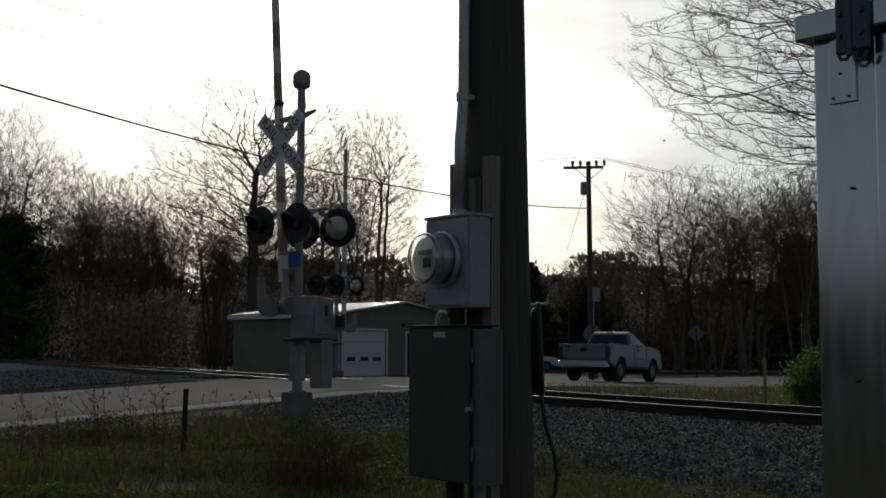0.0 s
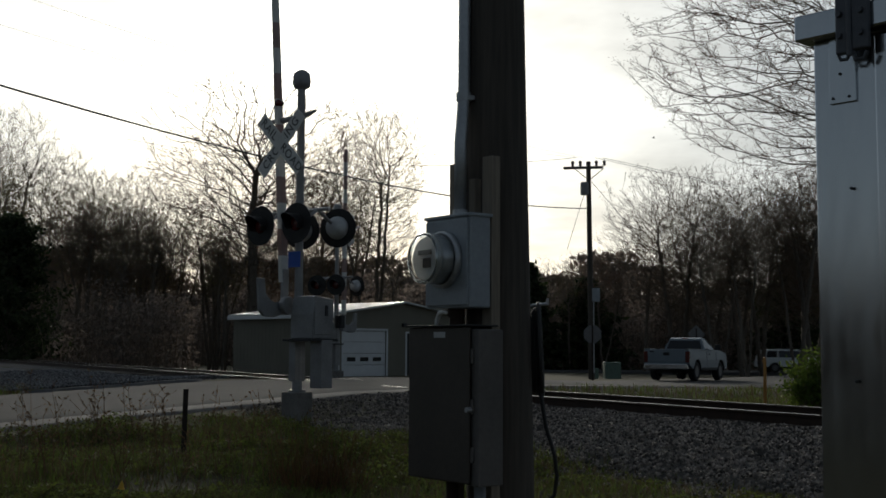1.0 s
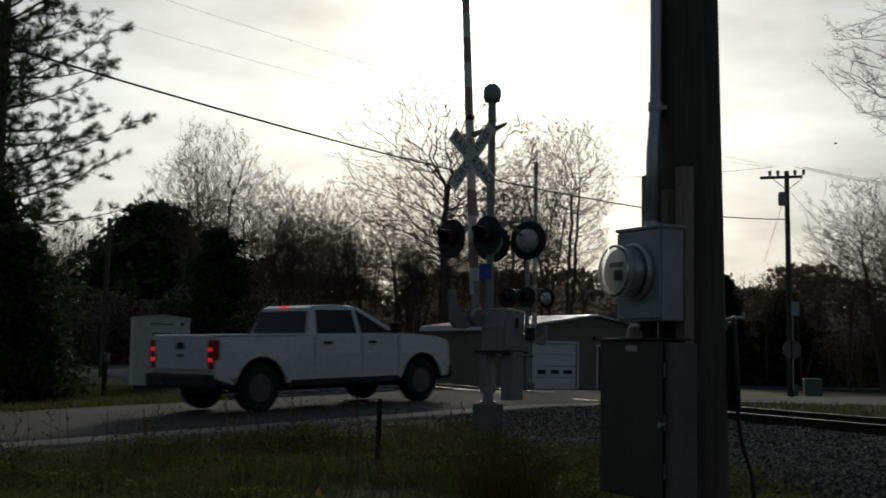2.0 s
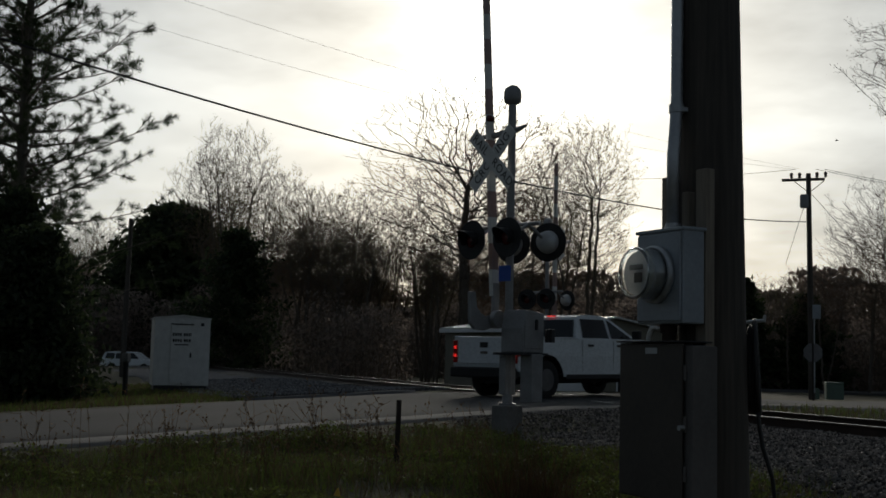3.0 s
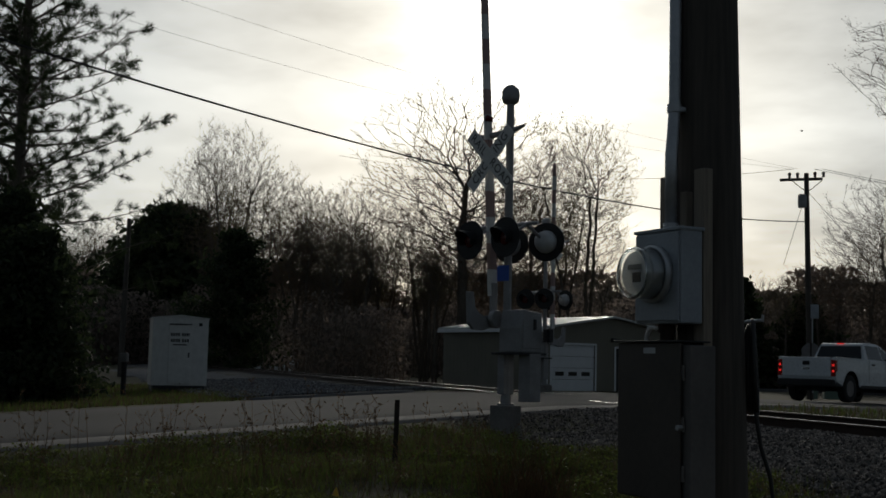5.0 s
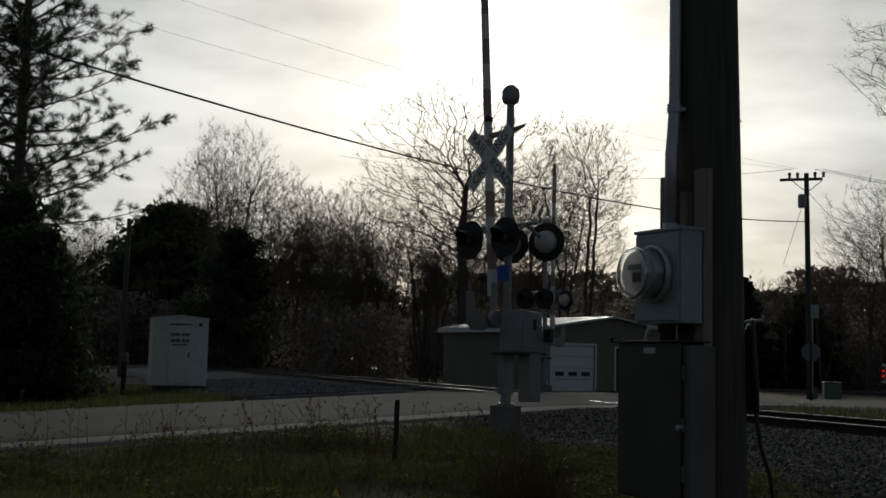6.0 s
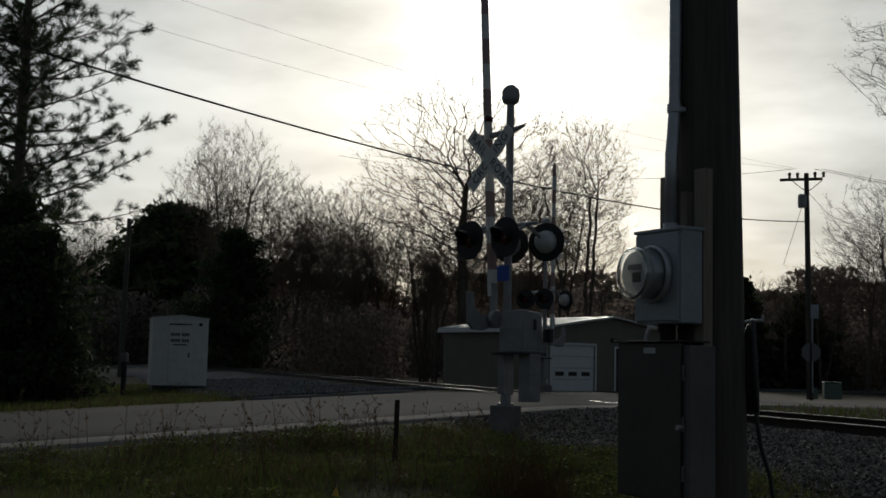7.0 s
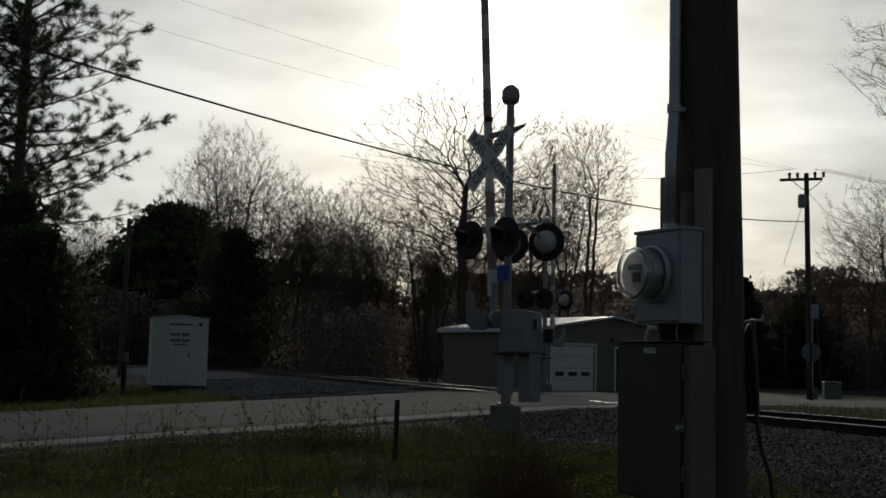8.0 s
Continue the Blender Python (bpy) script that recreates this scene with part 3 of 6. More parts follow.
def build_woods():
    rng = np.random.default_rng(11)
    kinds = [
        bare_tree(1, 14.2, "tall leafless tree with reddish spring buds", 4.5, 0.27, 0.2, 1900, 1, M_bud_red, 0.04, 1, 0.5),
        bare_tree(2, 16, "slender leafless tree with pale yellow-green buds", 3.2, 0.19, 0.26, 1300, 3, M_bud_green, 0.042, 1, 0.6),
        bare_tree(3, 13, "leafless grey-brown tree at the wood's edge", 2.3, 0.17, 0.4, 640, 2, M_bud_red, 0.03, 1, 0.6),
        bare_tree(4, 12, "thin young leafless tree with a few buds", 1.5, 0.13, 0.42, 330, 1, M_bud_green, 0.035, 1, 0.6),
        bare_tree(5, 14, "broad leafless tree with spreading crown", 5.2, 0.24, 0.16, 2300, 2, None, 0.05, 1, 0.6),
    ]
    # the large ones that stand out, as (kind, x, y, turn, size)
    stand = [(0, -11.9, 74, 20, 1.36), (1, -4.4, 76, 80, 1.09), (1, -6.4, 79, 200, 1.0), (1, -28.2, 76, 30, 1.08), (1, -30.8, 79, 130, 1.0), (1, -26.6, 80, 250, 0.92),
             (0, -9.3, 77, 250, 0.95), (3, -3.2, 74, 40, 0.7), (3, -8.0, 72, 140, 0.65),
             (4, 17.0, 86, 100, 1.08), (4, 22.5, 84, 220, 1.08), (2, 25, 80, 10, 1.15), (0, 13.0, 104, 70, 0.75),
             (2, -20.3, 78, 10, 0.85), (2, -18.3, 80, 60, 0.78), (0, -8.4, 82, 140, 0.95), (2, 20, 78, 300, 0.85), (4, 27.5, 88, 20, 1.05)]
    first = set()
    for k, x, y, rz, s in stand:
        t = kinds[k]
        if k in first:
            put(t, x, y, rz, s)
        else:
            first.add(k)
            put(t, x, y, rz, s, made=True)
    for x, y, k, sc in ((-31.5, 82, 2, 1.0), (-27.0, 75, 3, 0.95), (-25.0, 79, 2, 0.95), (-23.0, 75, 3, 0.85), (-21.6, 80, 2, 0.88), (-18.6, 76, 3, 0.85), (-15.1, 79, 2, 0.84),
                        (-14.2, 75, 3, 0.85), (18.5, 80, 2, 0.88), (20.8, 83, 4, 0.9), (23.5, 79, 2, 1.1), (20.0, 90, 4, 1.0), (25.5, 84, 0, 0.95), (15.2, 90, 2, 0.85), (12.5, 93, 2, 0.72), (10.2, 96, 3, 0.75),
                        (-19.8, 79, 1, 0.85), (-18.6, 81, 1, 0.78), (-22.8, 82, 1, 0.86), (-15.3, 78, 1, 0.76), (-12.6, 83, 1, 0.8), (-25.2, 83, 1, 0.9)):
        put(kinds[k], x, y, rng.uniform(0, 360), sc)
    for i in range(46):
        a = rng.uniform(-36, 24)
        x = math.tan(radians(a)) * 100
        y = rng.uniform(100, 118)
        x *= y / 100
        if -9 < a < 7 and i % 2:
            y += 12
        put(kinds[int(rng.choice([1, 2, 2, 3, 3]))], x, y, rng.uniform(0, 360), rng.uniform(0.62, 0.86))
    for i in range(40):
        x = rng.uniform(-46, -12.5)
        y = rng.uniform(72, 84)
        kind, turn, size = int(rng.choice([2, 3, 3])), rng.uniform(0, 360), rng.uniform(0.6, 0.92)
        if not -0.225 < x / y < -0.195:    # the glimpse of the highway beside the garage
            put(kinds[kind], x, y, turn, size)


build_woods()


# ---- dark undergrowth below the trees ----
def undergrowth(seed, spots, label, material, leaf=0.16, per=420):
    rng = np.random.default_rng(seed)
    segs, pts = [], []
    for x, y, r, h in spots:
        z0 = ground_z(x, y)
        n = int(per * r * h / 6)
        a = rng.uniform(0, 6.283, n)
        q = np.sqrt(rng.uniform(0, 1, n))
        hh = rng.uniform(0, 1, n) ** 1.1
        rad = r * q * (1 - 0.35 * hh)
        pts.append(np.stack([x + np.cos(a) * rad, y + np.sin(a) * rad, z0 + hh * h * rng.uniform(0.75, 1.05)], 1))
        for _ in range(int(9 * r)):
            aa, rr = rng.uniform(0, 6.28), r * math.sqrt(rng.uniform(0, 1))
            p = np.array([x + math.cos(aa) * rr, y + math.sin(aa) * rr, z0 - 0.1])
            for k in range(3):
                e = p + np.array([rng.normal() * 0.25, rng.normal() * 0.25, h * rng.uniform(0.18, 0.34)])
                segs.append((p, e, 0.035 - 0.008 * k, 0.027 - 0.008 * k))
                p = e
    stuff = empty("undergrowth", pose(0, 0, 0), label, "undergrowth", kind="stuff")
    link("stemwork", mesh_from_segments("stemwork", segs, 3), M_twig, stuff)
    link("foliage", mesh_from_leaves("foliage", np.concatenate(pts), leaf, rng), material, stuff)


def build_undergrowth():
    rng = np.random.default_rng(21)
    left = [(x, 68 + rng.uniform(-3, 7), rng.uniform(2.0, 3.2), rng.uniform(3.2, 6.4)) for x in np.arange(-50, -11.8, 0.9)]
    back = [(x, 101 + rng.uniform(-1, 10), rng.uniform(2.5, 4.0), rng.uniform(5.0, 9.0)) for x in np.arange(-75, 66, 1.5)]
    far = [(x, 128 + rng.uniform(-4, 10), rng.uniform(4.0, 6.0), rng.uniform(8.5, 12.5)) for x in np.arange(-110, 90, 2.6)]
    right = [(x, 101 + rng.uniform(-1, 4), rng.uniform(2.0, 3.2), rng.uniform(2.5, 6.0)) for x in np.arange(27, 62, 1.4)]
    left = [(x * max(1.0, y / 69), y, r * max(1.0, y / 75), h * max(1.0, y / 75)) for x, y, r, h in
            [(x, min(150.0, max(y, (17.5 - 0.877 * x) / 0.48)), r, h) for x, y, r, h in left if x > -40]]
    left = [q for q in left if q[0] * TN.x + q[1] * TN.y > LINE + 4 and not -0.228 * q[1] < q[0] < -0.15 * q[1]]
    undergrowth(31, left, "dense brown thicket at the edge of the wood", M_brush, 0.16, 480)
    mid = [(x, 78 + rng.uniform(-2, 4), rng.uniform(2.0, 3.0), rng.uniform(4.0, 7.5)) for x in np.arange(-14, -2, 1.0)]
    mid = [q for q in mid if q[0] > -0.15 * q[1]]
    undergrowth(36, mid, "brown thicket behind the garage", M_brush, 0.18, 420)
    undergrowth(32, back, "dense dark thicket beyond the highway", M_brush, 0.22, 380)
    undergrowth(33, right, "dark green and brown scrub by the highway", M_cedar, 0.18, 420)
    # Unseen woods added round the viewer to darken reflections and fill light.
    ring = []
    for a in np.arange(52, 309, 4.5):
        d = rng.uniform(42, 55)
        ring.append((math.sin(radians(a)) * d, math.cos(radians(a)) * d, rng.uniform(3.5, 5.0), rng.uniform(4.5, 6.5)))
    undergrowth(35, ring, "unseen wood added behind the viewer to dim sky fill", M_brush, 0.7, 100)
    undergrowth(34, far, "deep wood far behind the highway", M_brush, 0.5, 200)


build_undergrowth()


def conifer(name, x, y, height, radius, label, material, leaf, n, base=0.1, power=1.0, seed=3):
    """A dense evergreen: a trunk and tier on tier of small sprays."""
    rng = np.random.default_rng(seed)
    t = empty(name, pose(x, y, ground_z(x, y)), label, "tree", "evergreens")
    segs = [(np.array([0, 0, -0.1]), np.array([0, 0, height * 0.95]), radius * 0.07, 0.03)]
    pts = []
    count = int(n / 60)
    for i in range(count):
        h = base + (1 - base) * (i + rng.uniform(0, 1)) / count
        a = rng.uniform(0, 6.283)
        r = radius * (1 - h) ** power * rng.uniform(0.7, 1.12) * (0.95 + 0.5 * noise.noise(Vector((math.cos(a) * 1.6 + seed, math.sin(a) * 1.6, h * 4)))) + 0.15
        tip = np.array([math.cos(a) * r, math.sin(a) * r, height * h + r * rng.uniform(-0.05, 0.25)])
        root = np.array([0, 0, max(height * h - r * 0.25, 0.2)])
        segs.append((root, tip, 0.035, 0.01))
        k = rng.uniform(0.25, 1.05, 60)[:, None]
        pts.append(root + (tip - root) * k + rng.normal(size=(60, 3)) * np.array([0.22, 0.22, 0.13]) * (0.5 + radius * 0.18))
    link("trunk", mesh_from_segments("trunk", segs, 5), M_bark, t)
    link("crown", mesh_from_leaves("crown", np.concatenate(pts), leaf, rng), material, t)
    return t


conifer("evergreen_tree", -51, 121, 16.8, 13.8, "dark rounded evergreen tree beyond the railway", M_cedar, 0.42, 30000, 0.02, 0.6, 3)
conifer("evergreen_tree", -58, 131, 14.5, 11.0, "dark broad evergreen tree beyond the railway", M_cedar, 0.42, 20000, 0.02, 0.6, 4)
conifer("evergreen_tree", -28.5, 78, 9.6, 5.0, "low dark evergreen tree at the wood's edge", M_cedar, 0.2, 11000, 0.02, 0.6, 5)
conifer("evergreen_tree", 7.0, 97.5, 8.6, 3.4, "dark evergreen tree beyond the highway", M_cedar, 0.28, 9000, 0.02, 0.8, 6)
conifer("evergreen_tree", 12.0, 99, 7.5, 3.6, "dark evergreen tree beyond the highway", M_cedar, 0.28, 9000, 0.02, 0.7, 7)
conifer("evergreen_tree", 30.5, 102, 11.5, 5.0, "tall dark evergreen tree beside the highway", M_cedar, 0.24, 15000, 0.02, 0.8, 8)
conifer("evergreen_shrub", -15.1, 27.0, 4.2, 1.9, "dense dark evergreen shrub beside the road", M_cedar, 0.1, 16000, 0.0, 0.6, 9)
conifer("evergreen_shrub", -16.6, 28.6, 5.4, 2.0, "tall dense evergreen shrub beside the road", M_cedar, 0.1, 16000, 0.0, 0.6, 10)


def pine(x, y, height, seed):
    rng = np.random.default_rng(seed)
    t = empty("pine_tree", pose(x, y, ground_z(x, y)), "tall pine with open tufted branches", "tree")
    segs = [(np.array([0, 0, -0.1]), np.array([0.1, 0, height * 0.5]), 0.22, 0.15), (np.array([0.1, 0, height * 0.5]), np.array([0, 0.1, height]), 0.15, 0.04)]
    tufts = []
    for i in range(120):
        h = 2.8 + (height - 3.0) * (i / 120) ** 0.95
        a = i * 2.4 + rng.uniform(-0.5, 0.5)
        ln = (4.3 * (1 - h / (height * 1.06)) ** 0.35 + 0.4) * rng.uniform(0.5, 1.1)
        up = 0.75 * h / height - 0.15 + rng.normal() * 0.15
        p = np.array([0.05, 0, h])
        d = np.array([math.cos(a), math.sin(a), up])
        r = 0.055
        for k in range(6):
            d = d + np.array([rng.normal() * 0.1, rng.normal() * 0.1, 0.07])
            d /= np.linalg.norm(d)
            q = p + d * ln / 6
            segs.append((p, q, r, r * 0.78))
            r *= 0.78
            p = q
            for _ in range(0 if k < 1 else 3):
                e = d * 0.9 + rng.normal(size=3) * np.array([0.6, 0.6, 0.4]) + np.array([0, 0, 0.15])
                e /= np.linalg.norm(e)
                tip = p + e * rng.uniform(0.3, 0.85)
                segs.append((p, tip, 0.012, 0.007))
                tufts.append((tip, e))
                if rng.random() < 0.6:
                    f = e + rng.normal(size=3) * 0.6
                    f /= np.linalg.norm(f)
                    tufts.append(((p + tip) / 2 + f * 0.18, f))
        tufts.append((p, d))
    link("trunk", mesh_from_segments("trunk", segs, 6), M_bark, t)
    # needles stand out in brushes from each shoot
    per = 64
    root = np.repeat(np.array([p for p, _ in tufts]), per, 0)
    axis_ = np.repeat(np.array([e for _, e in tufts]), per, 0)
    root = root - axis_ * rng.uniform(0, 0.2, (len(root), 1))
    d = axis_ * 0.7 + rng.normal(size=root.shape) * 0.62
    d /= np.linalg.norm(d, axis=1, keepdims=True)
    side = np.cross(d, rng.normal(size=root.shape))
    side /= np.linalg.norm(side, axis=1, keepdims=True)
    ln = rng.uniform(0.14, 0.24, (len(root), 1))
    v = np.stack([root - side * 0.0045, root + side * 0.0045, root + d * ln + side * 0.0025, root + d * ln - side * 0.0025], 1).reshape(-1, 3)
    f = (np.arange(len(root)) * 4)[:, None] + np.arange(4)[None]
    me = bpy.data.meshes.new("needle_foliage")
    me.from_pydata(v.tolist(), [], f.tolist())
    link("needle_foliage", me, M_needle, t)
    return t


pine_tree = pine(-19.3, 33.2, 19.0, 41)
copy_thing(pine_tree, pose(-21.8, 34.6, ground_z(-21.8, 34.6), 0, 0, 130)).scale = (0.92, 0.92, 0.92)


# ---- the big tree whose boughs reach in over the railway ----
def big_oak():
    t = bare_tree(77, 15.0, "large leafless tree with spreading boughs over the grass", 8.0, 0.32, 0.25, 4200, 1, M_bud_red, 0.022, 1, 0.32, 0.004, 0.3, 0.1, 0.2, 6)
    t.name = "large_bare_tree"
    t.matrix_basis = pose(13.5, 31.0, ground_z(13.5, 31.0), 0, 0, 0)
    tagged(t, category="tree", group="trees by the railway")


big_oak()


def leafy_bush(x, y, r, h, n, label, material, leaf, seed):
    rng = np.random.default_rng(seed)
    b = empty("bush", pose(x, y, ground_z(x, y)), label, "bush")
    segs, pts = [], []
    for _ in range(70):
        a, k = rng.uniform(0, 6.28), math.sqrt(rng.uniform(0, 1))
        tip = np.array([math.cos(a) * r * k, math.sin(a) * r * k, h * rng.uniform(0.45, 1.0) * (1 - 0.3 * k * k)])
        root = np.array([tip[0] * 0.3, tip[1] * 0.3, -0.05])
        mid = (root + tip) / 2 + rng.normal(size=3) * 0.05
        segs += [(root, mid, 0.014, 0.01), (mid, tip, 0.01, 0.004)]
        kk = rng.uniform(0.3, 1.05, n // 70)[:, None]
        pts.append(root + (tip - root) * kk + rng.normal(size=(n // 70, 3)) * 0.09)
    link("stemwork", mesh_from_segments("stemwork", segs, 4), M_twig, b)
    link("foliage", mesh_from_leaves("foliage", np.concatenate(pts), leaf, rng), material, b)


leafy_bush(7.75, 24.2, 0.85, 1.35, 5000, "bright green bush in fresh spring leaf", M_bush, 0.055, 51)
leafy_bush(8.7, 25.2, 1.0, 1.3, 5000, "dark green bush beside the railway", M_cedar, 0.06, 52)
leafy_bush(-8.05, 12.6, 0.42, 0.75, 900, "sapling with small fresh green leaves by the road", M_bush, 0.04, 53)

# ================= things: beside the viewer =================
PX, PY = 0.205, 4.3           # the near pole
AX, AY = Vector((0.61, -0.79)), Vector((-0.79, -0.61))


def frame_at(px, py, z=0.0):
    """Local x along the meter's face, local -y out of it."""
    ang = math.degrees(math.atan2(AX.y, AX.x))
    return pose(px, py, z, 0, 0, ang)


def build_near_pole():
    gz = ground_z(PX, PY)
    p = empty("utility_pole", pose(PX + 0.02, PY, gz), "thick weathered wooden utility pole carrying the meter", "utility pole")
    bm = bmesh.new()
    n, rows = 28, 40
    rings = []
    for j in range(rows + 1):
        z = -0.2 + 9.2 * j / rows
        r = 0.124 - 0.0034 * z
        ring = []
        for i in range(n):
            a = 2 * math.pi * i / n
            rr = r * (1 + 0.016 * noise.noise(Vector((math.cos(a) * 3, math.sin(a) * 3, z * 0.35))) + 0.008 * noise.noise(Vector((math.cos(a) * 9, math.sin(a) * 9, z * 0.6))))
            ring.append(bm.verts.new((rr * math.cos(a) - 0.016 * z, rr * math.sin(a), z)))
        rings.append(ring)
    for a, b in zip(rings, rings[1:]):
        for i in range(n):
            bm.faces.new((a[i], a[(i + 1) % n], b[(i + 1) % n], b[i]))
    bm.faces.new(rings[-1])
    part("shaft", bm, M_pole, p, smooth=True)


build_near_pole()


def out(a, b, z):
    """A place from along (a), out (b) and height, round the near pole."""
    return Vector((PX + a * AX.x + b * AY.x, PY + a * AX.y + b * AY.y, z))


def build_boards():
    for lo, hi, top, bot, lab in ((-0.105, -0.06, 1.47, 0.2, "narrow weathered wooden batten on the pole"),
                                  (0.082, 0.135, 1.475, 0.2, "weathered grey wooden board fixed to the pole")):
        bm = bmesh.new()
        box(bm, (lo, -0.152, bot), (hi, -0.112, top), 0.003)
        ob = part("mounting_board", bm, M_board)
        ob.matrix_basis = frame_at(PX, PY)
        tagged(ob, lab, "board")
    bm = bmesh.new()
    box(bm, (0.005, -0.15, 1.15), (0.036, -0.115, 1.405), 0.003)
    ob = part("wood_block", bm, M_board)
    ob.matrix_basis = frame_at(PX, PY)
    tagged(ob, "short pale wooden block behind the conduit", "board")


build_boards()


def build_meter():
    m = empty("electric_meter", frame_at(PX, PY, 0.94), "grey electric meter box with a round glass meter", "electric meter")
    bm = bmesh.new()
    box(bm, (-0.115, -0.248, 0.0), (0.135, -0.156, 0.325), 0.006)
    part("housing", bm, M_meterbox, m)
    bm = bmesh.new()
    box(bm, (-0.121, -0.256, 0.316), (0.141, -0.15, 0.328), 0.003)
    part("lid", bm, M_meterbox, m)
    bm = bmesh.new()
    box(bm, (-0.108, -0.256, 0.01), (0.128, -0.2485, 0.31), 0.003)
    cover = part("cover", bm, M_meterbox, m)
    turn = pose(0.005, -0.256, 0.17, 90, 0, 0)
    bm = bmesh.new()
    lathe(bm, [(0.094, 0.0), (0.1, 0.004), (0.1, 0.02), (0.094, 0.026), (0.088, 0.026), (0.088, 0.0)], turn, 40)
    part("socket_ring", bm, M_galv, m, "galvanised sealing ring", smooth=True)
    bm = bmesh.new()
    lathe(bm, [(0.0835, 0.0), (0.0835, 0.066), (0.08, 0.07), (0.001, 0.07)], turn, 40)
    part("register_drum", bm, M_galv, m, "dull metal drum of the register", smooth=True)
    bm = bmesh.new()
    lathe(bm, [(0.074, 0.068), (0.074, 0.084), (0.001, 0.084)], turn, 36)
    part("dial_face", bm, M_white, m, "white register face")
    for lo, hi in (((-0.035, -0.3425, 0.183), (0.04, -0.3395, 0.2)), ((-0.008, -0.3425, 0.138), (0.035, -0.3395, 0.172))):
        bm = bmesh.new()
        box(bm, lo, hi)
        part("display", bm, M_letter, m, "dark register window")
    bm = bmesh.new()
    lathe(bm, [(0.087, 0.02), (0.087, 0.088), (0.083, 0.098), (0.074, 0.102), (0.001, 0.102), (0.001, 0.1), (0.073, 0.1), (0.081, 0.096),
               (0.085, 0.087), (0.085, 0.02), (0.087, 0.02)], turn, 48, False)
    part("glass_cover", bm, M_glass, m, "clear round glass cover").visible_shadow = False
    bm = bmesh.new()
    lathe(bm, [(0.0875, 0.082), (0.0895, 0.086), (0.0895, 0.096), (0.084, 0.103), (0.08, 0.1005), (0.0865, 0.088), (0.0875, 0.082)], turn, 48, False)
    part("glass_rim", bm, M_glass, m, smooth=True).visible_shadow = False
    bm = bmesh.new()
    rod(bm, (0.0, -0.2, -0.03), (0.0, -0.2, 0.0), 0.03, n=20)
    rod(bm, (0.0, -0.2, -0.075), (0.0, -0.2, -0.03), 0.024, n=20)
    part("nipple", bm, M_rail_side, m, "rusty pipe nipple below the box")


build_meter()


def build_conduit():
    c = empty("conduit", pose(0, 0, 0), "galvanised conduit rising from the meter box along the pole", "conduit")
    bm = bmesh.new()
    a0 = 0.018
    tube(bm, [out(a0, 0.2, 1.262), out(a0, 0.2, 1.5), out(a0, 0.2, 1.53), out(a0 - 0.006, 0.19, 1.58), out(a0 - 0.026, 0.168, 1.66), out(a0 - 0.032, 0.16, 1.71),
              out(a0 - 0.034, 0.157, 1.75), out(a0 - 0.034, 0.142, 5.0)], 0.0215, 18)
    part("pipe", bm, M_galv, c, smooth=True)
    for z, b, da in ((1.275, 0.2, 0.0), (1.705, 0.161, -0.031)):
        bm = bmesh.new()
        rod(bm, out(a0 + da, b, z - 0.015), out(a0 + da, b, z + 0.015), 0.027, n=18)
        part("coupling", bm, M_galv, c)
    bm = bmesh.new()
    box(bm, (a0 - 0.06, -0.165, 1.692), (a0 - 0.004, -0.13, 1.71), 0.002, frame_at(PX, PY))
    part("strap", bm, M_galv, c)


build_conduit()


def build_lower_box():
    b = empty("switch_box", frame_at(PX, PY, 0.346), "brown-grey steel switch box with a hinged top flap", "switch box")
    bm = bmesh.new()
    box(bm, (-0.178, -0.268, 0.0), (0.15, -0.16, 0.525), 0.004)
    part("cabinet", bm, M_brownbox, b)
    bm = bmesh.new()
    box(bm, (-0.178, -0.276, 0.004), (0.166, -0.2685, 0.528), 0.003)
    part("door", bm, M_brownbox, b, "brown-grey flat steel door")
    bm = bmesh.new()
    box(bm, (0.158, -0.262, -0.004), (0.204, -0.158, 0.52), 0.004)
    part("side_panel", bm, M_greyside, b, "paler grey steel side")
    bm = bmesh.new()
    box(bm, (-0.183, -0.29, 0.53), (0.17, -0.15, 0.536), 0.002)
    part("top_flap", bm, M_black, b, "thin dark rain flap")
    bm = bmesh.new()
    box(bm, (-0.03, -0.2775, 0.492), (0.035, -0.2765, 0.512))
    part("label_plate", bm, M_galv, b, "small worn label plate")
    for z in (0.1, 0.26, 0.43):
        bm = bmesh.new()
        rod(bm, (0.17, -0.266, z - 0.025), (0.17, -0.266, z + 0.025), 0.006, n=10)
        part("hinge", bm, M_greyside, b)
    bm = bmesh.new()
    rod(bm, (0.168, -0.27, 0.25), (0.168, -0.29, 0.25), 0.009, n=12)
    part("catch", bm, M_galv, b, "small bright catch")
    # Metal lever in white paint, which puts its bright sheen into the colour.
    bm = bmesh.new()
    tube(bm, [(-0.052, -0.25, 0.534), (-0.046, -0.252, 0.552), (-0.026, -0.255, 0.578), (0.0, -0.255, 0.582), (0.012, -0.255, 0.576)], [0.006, 0.008, 0.009, 0.007, 0.005], 10)
    part("lever", bm, M_white, b, "switch lever with its metal sheen painted white")


build_lower_box()


def build_pipes_below():
    for a, bb, r, mm, lab in ((0.12, 0.19, 0.02, M_meterbox, "blue-grey plastic conduit running down to the ground"),
                              (-0.02, 0.2, 0.022, M_rail_side, "rusty steel conduit running down to the ground")):
        bm = bmesh.new()
        tube(bm, [out(a, bb, 0.346), out(a, bb, 0.1), out(a, bb, -0.9)], r, 14)
        tagged(part("lower_conduit", bm, mm, smooth=True), lab, "conduit")


build_pipes_below()


